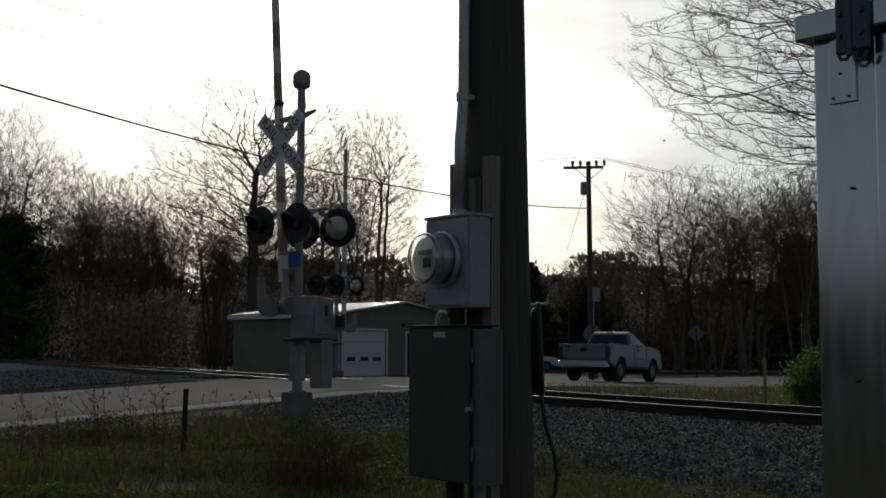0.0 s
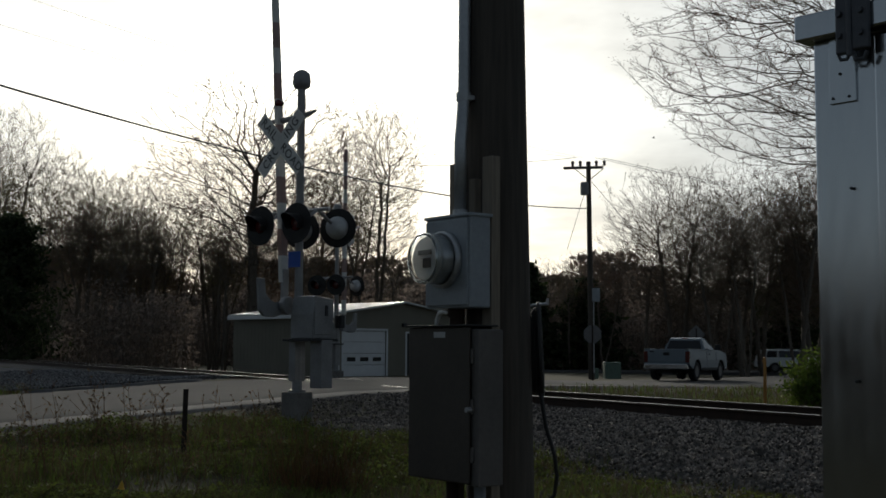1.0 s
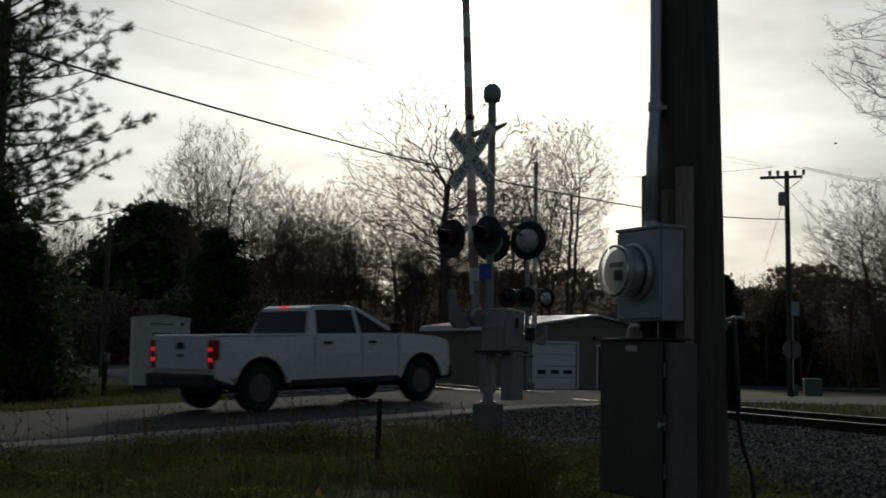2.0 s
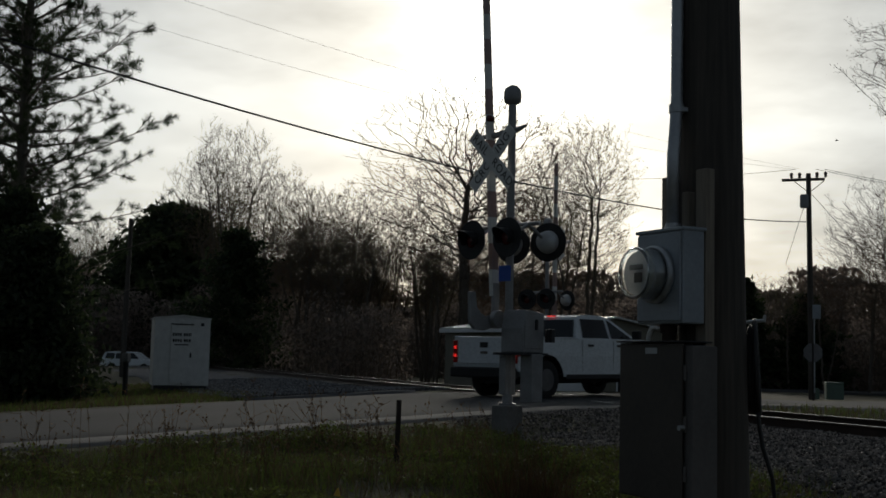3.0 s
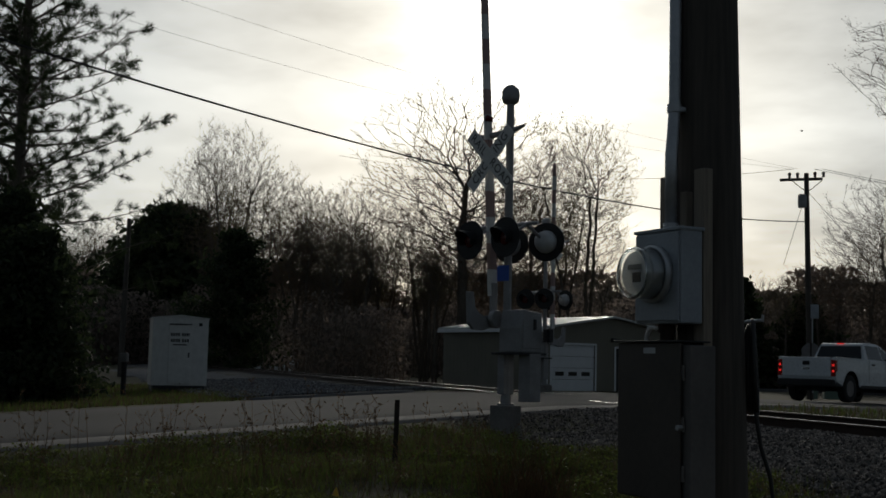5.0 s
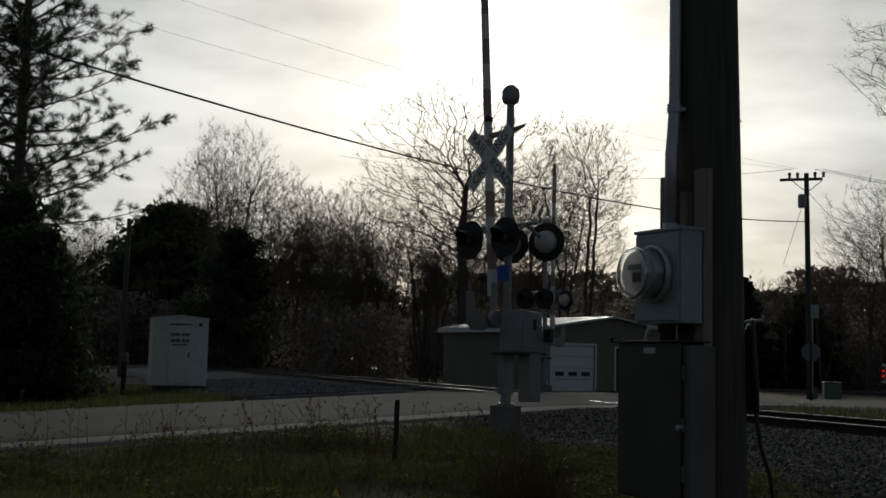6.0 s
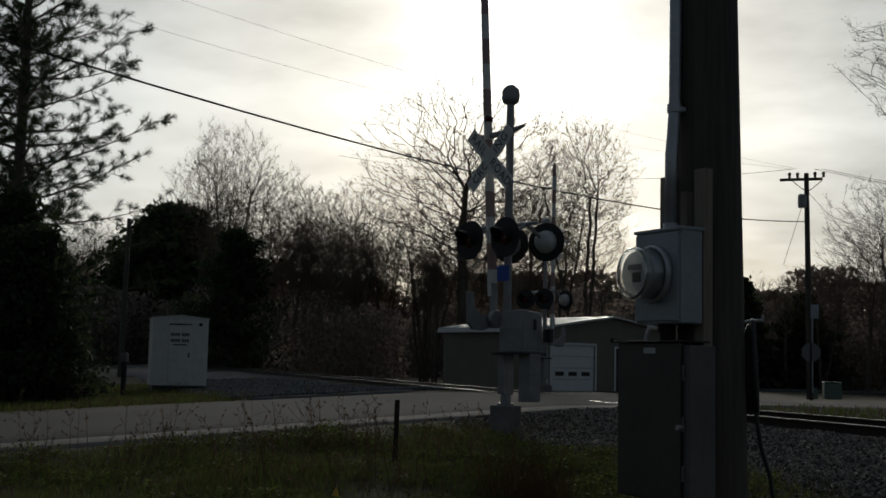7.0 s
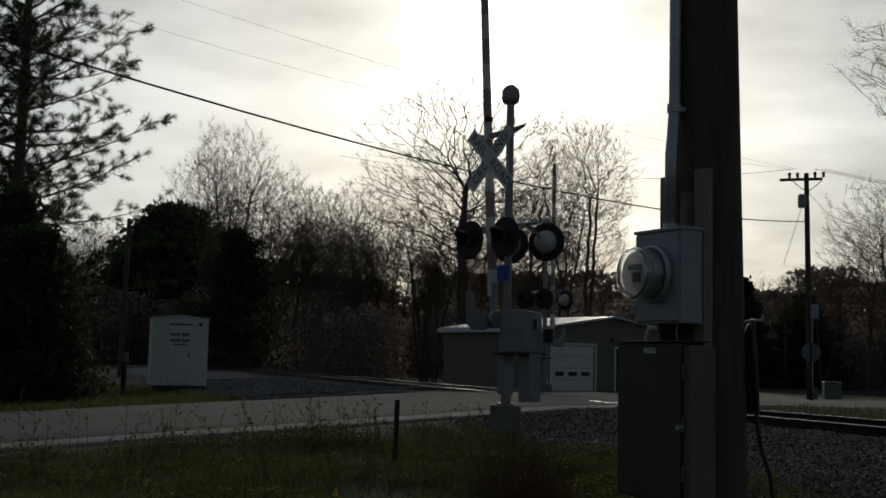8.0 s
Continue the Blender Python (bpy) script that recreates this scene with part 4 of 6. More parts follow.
def build_cable_coil():
    c = empty("cable_coil", pose(0, 0, 0), "coil of black cable hanging on the far side of the pole", "cable")
    cx, cy = PX + 0.155, PY + 0.05
    for k in range(6):
        bm = bmesh.new()
        pts = []
        for i in range(29):
            a = 2 * math.pi * i / 28
            pts.append((cx + 0.008 * math.sin(a + k) + 0.004 * k - 0.024 + 0.008 * math.sin(a), cy + (0.05 + 0.008 * k) * math.sin(a), 0.80 + (0.145 + 0.004 * k) * math.cos(a)))
        tube(bm, pts, 0.0085, 8)
        part("loop", bm, M_cable, c, smooth=True)
    bm = bmesh.new()
    tube(bm, [(cx - 0.01, cy - 0.03, 0.68), (cx - 0.0, cy - 0.04, 0.6), (cx + 0.012, cy - 0.05, 0.52), (cx + 0.042, cy - 0.06, 0.42), (cx + 0.05, cy - 0.06, 0.35),
              (cx + 0.04, cy - 0.06, 0.28), (cx + 0.012, cy - 0.05, 0.255), (cx - 0.02, cy - 0.03, 0.25), (cx - 0.05, cy + 0.02, 0.16)], 0.0075, 8)
    part("loose_end", bm, M_cable, c, smooth=True)
    bm = bmesh.new()
    rod(bm, (cx - 0.07, cy - 0.02, 0.955), (cx + 0.02, cy - 0.02, 0.965), 0.006, n=8)
    rod(bm, (cx + 0.02, cy - 0.02, 0.96), (cx + 0.022, cy - 0.02, 0.985), 0.005, n=8)
    part("hook", bm, M_galv, c, "bright bent hook")


build_cable_coil()


def build_alu_cabinet():
    """Tall aluminium equipment case; the visible face runs toward the viewer on its right."""
    ex, ey = 0.6965, 2.2
    ang = math.degrees(math.atan2(-0.745, 0.667))
    gz = ground_z(ex, ey)
    c = empty("equipment_cabinet", pose(ex, ey, gz, 0, 0, ang), "tall bare aluminium equipment cabinet with a riveted door", "cabinet")
    top = 1.379 - gz
    bm = bmesh.new()
    box(bm, (0.0, 0.0, 0.0), (0.95, 0.75, top), 0.004)
    part("body", bm, M_alu, c)
    bm = bmesh.new()
    box(bm, (-0.022, -0.03, top + 0.0), (0.972, 0.78, top + 0.05), 0.004)
    part("roof", bm, M_alu, c, "overhanging folded aluminium roof")
    bm = bmesh.new()
    box(bm, (0.128, -0.012, 0.1), (0.9, -0.002, top - 0.01), 0.003)
    part("door", bm, M_alu, c)
    bm = bmesh.new()
    box(bm, (0.035, -0.006, top - 0.124), (0.088, -0.001, top - 0.002), 0.001)
    part("hinge_plate", bm, M_alu, c, "thin aluminium doubler plate")
    h = part("hinge", hinge_mesh(top), M_casthinge, c, "dark cast hinge with bolt heads", smooth=False)
    for x, z in ((0.058, top - 0.07), (0.043, top - 0.114), (0.075, top - 0.114), (0.075, top - 0.284), (0.076, top - 0.634), (0.076, top - 0.964)):
        bm = bmesh.new()
        rod(bm, (x, -0.004, z), (x, -0.0085, z), 0.0032, 0.0024, n=10)
        part("rivet", bm, M_hinge, c)


def hinge_mesh(top):
    bm = bmesh.new()
    z0, z1 = top - 0.044, top + 0.075
    box(bm, (0.052, -0.042, z0), (0.078, -0.03, z1), 0.004)
    box(bm, (0.083, -0.042, z0 + 0.004), (0.118, -0.03, z1), 0.004)
    rod(bm, (0.08, -0.04, z0 - 0.004), (0.08, -0.04, z1), 0.006, n=12)
    for x in (0.062, 0.104):
        for z in (z0 + 0.035, z0 + 0.075):
            rod(bm, (x, -0.042, z), (x, -0.048, z), 0.0065, 0.005, n=12)
    tube(bm, [(0.056, -0.036, z0), (0.06, -0.036, z0 - 0.008), (0.072, -0.036, z0 - 0.009), (0.077, -0.036, z0)], 0.0035, 8)
    tube(bm, [(0.085, -0.036, z0), (0.09, -0.036, z0 - 0.013), (0.106, -0.036, z0 - 0.013), (0.112, -0.036, z0)], 0.0045, 8)
    bmesh.ops.translate(bm, verts=bm.verts, vec=(0.017, 0, 0))
    return bm


build_alu_cabinet()

# ================= the crossing signal =================
SIG = (-2.2, 18.0)


def lamp_head(sig, side, ahead, z, out_sign):
    """A flashing lamp: round black background, red lens and hood. Local x right of the road, y along it."""
    h = part("lamp_background", disc_mesh(side, ahead, z, out_sign), M_black, sig, "round black lamp background")
    m = pose(side, ahead, z, 0, 0, 0 if out_sign < 0 else 18) @ pose(0, 0, 0, 90 if out_sign < 0 else -90, 0, 0)
    bm = bmesh.new()
    lathe(bm, [(0.12, 0.022), (0.11, 0.04), (0.06, 0.052), (0.001, 0.056)], m, 28)
    part("lens", bm, M_lensred, h, "red glass lens", smooth=True)
    bm = bmesh.new()
    n = 24
    inner, outer = [], []
    for i in range(n + 1):
        a = math.radians(-35 + 250 * i / n)
        ln = 0.13 + 0.16 * max(0.0, math.sin(a))
        for rad, store in ((0.135, inner), (0.139, outer)):
            store.append((bm.verts.new((rad * math.cos(a), rad * math.sin(a), 0.02)), bm.verts.new((rad * math.cos(a), rad * math.sin(a) - 0.03 * ln, ln))))
    for s in (inner, outer):
        for a, b in zip(s, s[1:]):
            bm.faces.new((a[0], b[0], b[1], a[1]))
    hm = pose(side, ahead, z, 90, 0, 0) if out_sign < 0 else pose(side, ahead, z, 90, 0, 198)
    bmesh.ops.transform(bm, matrix=hm, verts=bm.verts)
    part("hood", bm, M_black, h, "black sheet hood")
    bm = bmesh.new()
    lathe(bm, [(0.001, -0.15), (0.1, -0.145), (0.15, -0.11), (0.175, -0.03), (0.18, 0.0)], m, 28)
    part("lamp_case", bm, M_casepaint, h, "weathered grey lamp case", smooth=True)


def disc_mesh(side, ahead, z, out_sign):
    bm = bmesh.new()
    m = pose(side, ahead, z, 0, 0, 0 if out_sign < 0 else 18) @ pose(0, 0, 0, 90 if out_sign < 0 else -90, 0, 0)
    lathe(bm, [(0.001, 0.0), (0.285, 0.0), (0.3, 0.01), (0.3, 0.018), (0.285, 0.02), (0.001, 0.02)], m, 40)
    return bm


def text_mesh(body, size, parent, m, name="lettering", material=None, spread=1.0):
    cu = bpy.data.curves.new(name, "FONT")
    cu.body, cu.size, cu.align_x, cu.align_y, cu.extrude, cu.space_character = body, size, "CENTER", "CENTER", 0.001, spread
    cu.materials.append(material or M_letter)
    ob = new(name, cu)
    ob.parent = parent
    ob.matrix_basis = m
    return ob


def build_signal(x, y, ang, cross=(-0.26, 3.93), arm_len=7.5, arm_lean=0.0, plate=True, group="crossing signals"):
    gz = road_z(x, y) - 0.14
    sig = empty("crossing_signal", pose(x, y, gz, 0, 0, ang), "railway crossing signal mast with lamps, crossbuck and raised gate arm", "crossing signal", group)
    z = lambda v: v - gz
    bm = bmesh.new()
    box(bm, (-0.17, -0.17, -0.2), (0.17, 0.17, z(0.14)), 0.02)
    part("foundation", bm, M_concrete, sig)
    bm = bmesh.new()
    rod(bm, (0, 0, z(0.1)), (0, 0, z(4.8)), 0.062, n=20)
    rod(bm, (0, 0, z(0.13)), (0, 0, z(0.17)), 0.13, n=20)
    rod(bm, (0, 0, z(0.17)), (0, 0, z(0.3)), 0.085, 0.075, n=20)
    part("mast", bm, M_silverpaint, sig, "aluminium-painted round mast", smooth=False)
    bm = bmesh.new()
    lathe(bm, [(0.05, z(4.76)), (0.12, z(4.8)), (0.14, z(4.86)), (0.14, z(4.95)), (0.12, z(5.02)), (0.06, z(5.07)), (0.001, z(5.08))], None, 28)
    part("bell", bm, M_silverpaint, sig, "round grey warning bell", smooth=True)
    # crossbuck on the approach side
    for k, (word, a) in enumerate((("CROSSING", 45), ("RAILROAD", -45))):
        bm = bmesh.new()
        box(bm, (-0.61, -0.006, -0.115), (0.61, 0.006, 0.115), 0.003)
        b = part("crossbuck_blade", bm, M_white, sig, "white crossbuck blade with black letters")
        b.matrix_basis = pose(cross[0], -0.165 - 0.016 * k, z(cross[1])) @ pose(0, 0, 0, 0, -a, 0)
        if word == "CROSSING":
            text_mesh("CROSSING", 0.19, b, pose(0, -0.0075, 0, 90, 0, 0), spread=1.12)
        else:
            text_mesh("RAIL", 0.19, b, pose(-0.34, -0.0075, 0, 90, 0, 0), spread=1.12)
            text_mesh("ROAD", 0.19, b, pose(0.34, -0.0075, 0, 90, 0, 0), spread=1.12)
    bm = bmesh.new()
    tube(bm, [(-0.88, -0.03, z(4.35)), (-0.76, -0.03, z(4.32)), (0.0, -0.03, z(4.33)), (0.22, -0.03, z(4.37)), (0.34, -0.03, z(4.4))], [0.02, 0.035, 0.055, 0.035, 0.02], 10)
    part("cross_bracket", bm, M_silverpaint, sig, "grey horizontal bracket")
    # lamps
    bm = bmesh.new()
    rod(bm, (-0.62, 0, z(2.88)), (0.62, 0, z(2.88)), 0.03, n=12)
    box(bm, (-0.1, -0.1, z(2.8)), (0.1, 0.1, z(2.96)), 0.02)
    for s in (-0.38, 0.38):
        for o in (-0.42, 0.42):
            rod(bm, (s, 0, z(2.88)), (s, o * 0.72, z(2.70)), 0.025, n=10)
    part("lamp_arm", bm, M_silverpaint, sig, "grey lamp cross-arm")
    for s in (-0.38, 0.38):
        lamp_head(sig, s, -0.44, z(2.64), -1)
        lamp_head(sig, s, 0.44, z(2.64), 1)
    if plate:
        bm = bmesh.new()
        box(bm, (-0.15, -0.085, z(2.02)), (0.1, -0.07, z(2.26)), 0.004)
        part("notice_plate", bm, M_bluesign, sig, "small blue notice plate")
    # gate machine
    bm = bmesh.new()
    prism(bm, [(-0.12, z(0.94)), (0.34, z(0.94)), (0.34, z(1.54)), (-0.06, z(1.58)), (-0.12, z(1.3))], -0.04, 0.42, 0.012)
    g = part("gate_machine", bm, M_silverpaint, sig, "grey gate machine case")
    bm = bmesh.new()
    box(bm, (-0.13, -0.2, z(0.9)), (0.46, 0.4, z(0.938)), 0.006)
    part("base_plate", bm, M_hinge, g, "dark base plate under the machine")
    bm = bmesh.new()
    box(bm, (0.42, -0.09, z(1.0)), (0.435, 0.3, z(1.5)), 0.005)
    part("case_door", bm, M_silverpaint, g)
    bm = bmesh.new()
    box(bm, (0.43, 0.13, z(1.28)), (0.455, 0.18, z(1.44)), 0.005)
    part("padlock", bm, M_hinge, g, "dark hasp and padlock")
    bm = bmesh.new()
    box(bm, (0.24, 0.02, z(0.2)), (0.48, 0.26, z(0.92)), 0.01)
    part("junction_case", bm, M_silverpaint, sig, "grey junction case under the machine")
    bm = bmesh.new()
    box(bm, (-0.09, -0.1, z(0.3)), (0.05, 0.12, z(0.94)), 0.01)
    part("pedestal", bm, M_silverpaint, sig)
    for x_ in (0.44, 0.52):
        bm = bmesh.new()
        box(bm, (x_ - 0.03, 0.36, z(1.1)), (x_ + 0.04, 0.44, z(1.3)), 0.01)
        part("stop_bracket", bm, M_hinge, sig, "dark stop bracket")
    # counterweight arm and the raised gate arm, at the approach side
    bm = bmesh.new()
    lathe(bm, [(0.001, -0.05), (0.13, -0.05), (0.14, -0.03), (0.14, 0.03), (0.13, 0.05), (0.001, 0.05)], pose(-0.14, -0.1, z(1.44), 0, 90, 0), 24)
    hub = part("gate_hub", bm, M_silverpaint, sig, "bolted round gate hub", smooth=False)
    for i in range(6):
        a = i * math.pi / 3
        bm = bmesh.new()
        rod(bm, (-0.19, -0.1 + 0.085 * math.cos(a), z(1.44) + 0.085 * math.sin(a)), (-0.205, -0.1 + 0.085 * math.cos(a), z(1.44) + 0.085 * math.sin(a)), 0.018, n=6)
        part("hub_bolt", bm, M_hinge, hub)
    bm = bmesh.new()
    prism(bm, [(-0.05, z(1.52)), (-0.05, z(1.34)), (-0.3, z(1.26)), (-0.5, z(1.27)), (-0.6, z(1.36)), (-0.63, z(1.84)), (-0.51, z(1.84)), (-0.49, z(1.6)), (-0.4, z(1.51)), (-0.3, z(1.47))], -0.27, -0.2, 0.012)
    part("counterweight", bm, M_silverpaint, sig, "grey counterweight arm")
    # arm in striped lengths
    base = Vector((-0.24, -0.06, z(1.5)))
    lean = Vector((arm_lean, 0.0, 1.0)).normalized()
    bm = bmesh.new()
    box(bm, (-0.03, -0.06, -0.2), (0.03, 0.06, 0.5), 0.01, Matrix.Translation(base))
    part("arm_adapter", bm, M_silverpaint, sig, "grey arm adapter")
    k, d0 = 0, 0.3
    while d0 < arm_len:
        d1 = min(d0 + 0.41, arm_len)
        wa, wb = 0.07 - 0.03 * d0 / arm_len, 0.07 - 0.03 * d1 / arm_len
        bm = bmesh.new()
        vs = box(bm, (-0.04, -1, 0), (0.04, 1, 1))
        for v in vs:
            top_ = v.co.z > 0.5
            c = base + lean * (d1 if top_ else d0)
            v.co = c + Vector((v.co.x, v.co.y * (wb if top_ else wa), 0))
        part("gate_arm_length", bm, M_white if k % 2 == 0 else M_red, sig, "white reflective gate arm length" if k % 2 == 0 else "red reflective gate arm length")
        k, d0 = k + 1, d1
    for d in (arm_len * 0.5, arm_len * 0.96):
        c = base + lean * d
        bm = bmesh.new()
        lathe(bm, [(0.001, -0.06), (0.05, -0.05), (0.055, 0.05), (0.001, 0.06)], Matrix.Translation(c + Vector((0.04, -0.02, 0))) @ pose(0, 0, 0, 90, 0, 0), 14)
        part("arm_lamp", bm, M_lensred, sig, "small red arm lamp", smooth=True)
    return sig


ROAD_ANG = math.degrees(math.atan2(UR.y, UR.x))
near_signal = build_signal(SIG[0], SIG[1], ROAD_ANG, arm_len=6.2, arm_lean=-0.065)
far_signal = build_signal(-3.15, 35.0, ROAD_ANG + 180, cross=(0.0, 4.3), arm_len=5.2, plate=False)

# ================= garage =================
def build_garage():
    """Low tan building: gable with the doors along local x, side running back along local y."""
    ang = math.degrees(math.atan2(0.72, 0.7))
    gz = -0.55
    g = empty("garage", pose(-4.95, 56.0, gz, 0, 0, ang), "low tan metal garage with a white overhead door", "garage")
    Wd, Dp, eave, apex = 8.4, 8.3, 2.98, 3.58
    bm = bmesh.new()
    # front wall with a real door opening
    d0, d1, dh, e0, e1, eh = 0.32, 3.1, 2.2, 4.5, 5.4, 2.1
    for a, b, lo in ((0, d0, 0), (d0, d1, dh), (d1, e0, 0), (e0, e1, eh), (e1, Wd, 0)):
        def hgt(x):
            return eave + (apex - eave) * (1 - abs(x - Wd / 2) / (Wd / 2))
        xs = [a] + ([Wd / 2] if a < Wd / 2 < b else []) + [b]
        for p, q in zip(xs, xs[1:]):
            vs = [bm.verts.new(c) for c in ((p, 0, lo), (q, 0, lo), (q, 0, hgt(q)), (p, 0, hgt(p)), (p, 0.15, lo), (q, 0.15, lo), (q, 0.15, hgt(q)), (p, 0.15, hgt(p)))]
            for f in ((0, 1, 2, 3), (4, 5, 6, 7), (0, 1, 5, 4), (3, 2, 6, 7), (0, 3, 7, 4), (1, 2, 6, 5)):
                bm.faces.new([vs[i] for i in f])
    part("front_wall", bm, M_siding, g)
    for name, lo, hi in (("side_wall", (0, 0.15, 0), (0.15, Dp, eave)), ("side_wall", (Wd - 0.15, 0.15, 0), (Wd, Dp, eave)), ("rear_wall", (0.15, Dp - 0.15, 0), (Wd - 0.15, Dp, eave))):
        bm = bmesh.new()
        box(bm, lo, hi)
        w = part(name, bm, M_siding, g)
        if name == "side_wall" and lo[0] == 0:
            for i in range(1, 28):
                bm = bmesh.new()
                box(bm, (-0.008, 0.15 + i * 0.3, 0.02), (-0.001, 0.18 + i * 0.3, eave - 0.02))
                part("siding_rib", bm, M_siding, w)
    for sgn in (0, 1):
        bm = bmesh.new()
        x0, x1 = (-0.3, Wd / 2) if sgn == 0 else (Wd / 2, Wd + 0.3)
        zf = lambda x: eave + (apex - eave) * (1 - abs(x - Wd / 2) / (Wd / 2)) + 0.01
        vs = [bm.verts.new((x, y, zf(x) + dz)) for dz in (0, 0.09) for y in (-0.3, Dp + 0.1) for x in (x0, x1)]
        for f in ((0, 1, 3, 2), (4, 5, 7, 6), (0, 1, 5, 4), (2, 3, 7, 6), (0, 2, 6, 4), (1, 3, 7, 5)):
            bm.faces.new([vs[i] for i in f])
        part("roof_slope", bm, M_roofmetal, g, "pale metal roof slope")
    bm = bmesh.new()
    box(bm, (-0.34, -0.3, eave - 0.2), (-0.26, Dp + 0.1, eave - 0.03), 0.01)
    part("eave_trim", bm, M_doorwhite, g, "white eave trim")
    for lo, hi in (((d0 - 0.1, -0.03, 0), (d0, 0.06, dh + 0.1)), ((d1, -0.03, 0), (d1 + 0.1, 0.06, dh + 0.1)), ((d0, -0.03, dh), (d1, 0.06, dh + 0.1)),
                   ((e0 - 0.09, -0.03, 0), (e0, 0.06, eh + 0.09)), ((e1, -0.03, 0), (e1 + 0.09, 0.06, eh + 0.09)), ((e0, -0.03, eh), (e1, 0.06, eh + 0.09)),
                   ((-0.03, -0.03, 0), (0.09, 0.0, eave))):
        bm = bmesh.new()
        box(bm, lo, hi, 0.005)
        part("door_trim", bm, M_doorwhite, g, "white trim")
    for i in range(4):
        bm = bmesh.new()
        box(bm, (d0, 0.05, i * dh / 4 + 0.006), (d1, 0.1, (i + 1) * dh / 4 - 0.006), 0.01)
        s = part("overhead_door_panel", bm, M_doorwhite, g, "white overhead door panel")
        if i == 1:
            for k in range(3):
                cx = d0 + (d1 - d0) * (0.2 + 0.3 * k)
                bm = bmesh.new()
                box(bm, (cx - 0.27, 0.035, dh * 0.375 - 0.1), (cx + 0.27, 0.049, dh * 0.375 + 0.1), 0.005)
                part("door_window", bm, M_darkglass, s, "dark narrow door window")
    bm = bmesh.new()
    box(bm, (e0, 0.06, 0), (e1, 0.11, eh))
    part("side_door", bm, M_black, g, "dark entrance door")
    bm = bmesh.new()
    box(bm, (4.15, -0.16, 2.42), (4.35, -0.0, 2.6), 0.02)
    rod(bm, (4.35, -0.1, 2.55), (4.75, -0.25, 2.5), 0.025, n=8)
    part("wall_lamp", bm, M_hinge, g, "dark outside lamp")


build_garage()

# ================= poles, wires, signs =================
def build_far_pole():
    x, y = 7.75, 62.0
    gz = -0.42
    p = empty("utility_pole", pose(x, y, gz), "distant wooden utility pole with a cross-arm and transformer", "utility pole", "utility poles")
    bm = bmesh.new()
    rod(bm, (0, 0, -0.9), (-0.12, 0, 11.1), 0.17, 0.12, n=14)
    part("shaft", bm, M_pole, p)
    bm = bmesh.new()
    box(bm, (-1.15, -0.06, 10.72), (0.95, 0.06, 10.86), 0.01, pose(0, 0, 0, 0, -1.5, 0))
    part("cross_arm", bm, M_pole, p)
    for k in (-0.95, -0.55, 0.3, 0.72):
        bm = bmesh.new()
        lathe(bm, [(0.03, 0), (0.09, 0.05), (0.06, 0.12), (0.095, 0.2), (0.07, 0.27), (0.001, 0.3)], pose(k, 0, 10.87 + 0.026 * k), 10)
        part("insulator", bm, M_brownbox, p)
    for s in (-1, 1):
        bm = bmesh.new()
        rod(bm, (-0.1, -0.07, 10.1), (-0.1 + 0.75 * s, -0.07, 10.72), 0.02, n=6)
        part("brace", bm, M_hinge, p)
    bm = bmesh.new()
    lathe(bm, [(0.001, 0), (0.2, 0.02), (0.22, 0.1), (0.22, 0.62), (0.18, 0.7), (0.001, 0.72)], pose(-0.34, -0.1, 9.3), 18)
    part("transformer", bm, M_silverpaint, p, "grey can transformer")
    bm = bmesh.new()
    box(bm, (0.02, -0.35, 3.7), (0.4, -0.12, 4.4), 0.02)
    part("service_box", bm, M_meterbox, p, "grey service box")
    bm = bmesh.new()
    rod(bm, (0.1, -0.17, 0), (0.1, -0.17, 3.7), 0.03, n=8)
    part("riser", bm, M_galv, p)
    for e in ((3.3, 2.0, 6.8), (-1.2, 0.5, 6.5)):
        bm = bmesh.new()
        rod(bm, (-0.1, 0, 10.2), e, 0.012, n=5)
        part("guy_wire", bm, M_cable, p)


build_far_pole()


def wire(p0, p1, sag, r, label):
    p0, p1 = Vector(p0), Vector(p1)
    bm = bmesh.new()
    pts = []
    for i in range(25):
        k = i / 24
        p = p0.lerp(p1, k)
        p.z -= 4 * sag * k * (1 - k)
        pts.append(p)
    tube(bm, pts, r, 6)
    tagged(part("overhead_wire", bm, M_cable), label, "wire", "overhead wires")


wire((-17.8, 7.1, 7.37), (7.55, 62.0, 8.2), 1.437, 0.026, "thick black overhead cable sagging between poles")
wire((-25, 26, 13.0), (6.9, 62.0, 10.9), 1.2, 0.005, "thin overhead power line")
wire((-25, 24, 14.1), (7.3, 62.0, 10.9), 1.0, 0.005, "thin overhead power line")
wire((8.0, 62.0, 10.9), (60, 100, 10.0), 0.9, 0.012, "thin overhead power line")
wire((8.4, 62.0, 10.9), (60, 98, 10.0), 0.9, 0.012, "thin overhead power line")
wire((7.0, 62.0, 10.9), (-18, 66, 12.5), 0.9, 0.01, "thin overhead power line")


def build_left_poles():
    x, y = -26.3, 56.0
    p = empty("utility_pole", pose(x, y, ground_z(x, y)), "slim dark wooden pole among the evergreens", "utility pole", "utility poles")
    bm = bmesh.new()
    rod(bm, (0, 0, -0.2), (0.1, 0, 8.0), 0.15, 0.11, n=12)
    part("shaft", bm, M_pole, p)
    x, y = -14.5, 31.1
    p = empty("marker_post", pose(x, y, ground_z(x, y)), "short dark post with a pale cap by the road", "post")
    bm = bmesh.new()
    rod(bm, (0, 0, -0.1), (0, 0, 1.0), 0.075, n=12)
    part("post", bm, M_black, p)
    bm = bmesh.new()
    box(bm, (-0.1, -0.1, 0.98), (0.1, 0.1, 1.24), 0.03)
    part("cap", bm, M_concrete, p, "pale cap")


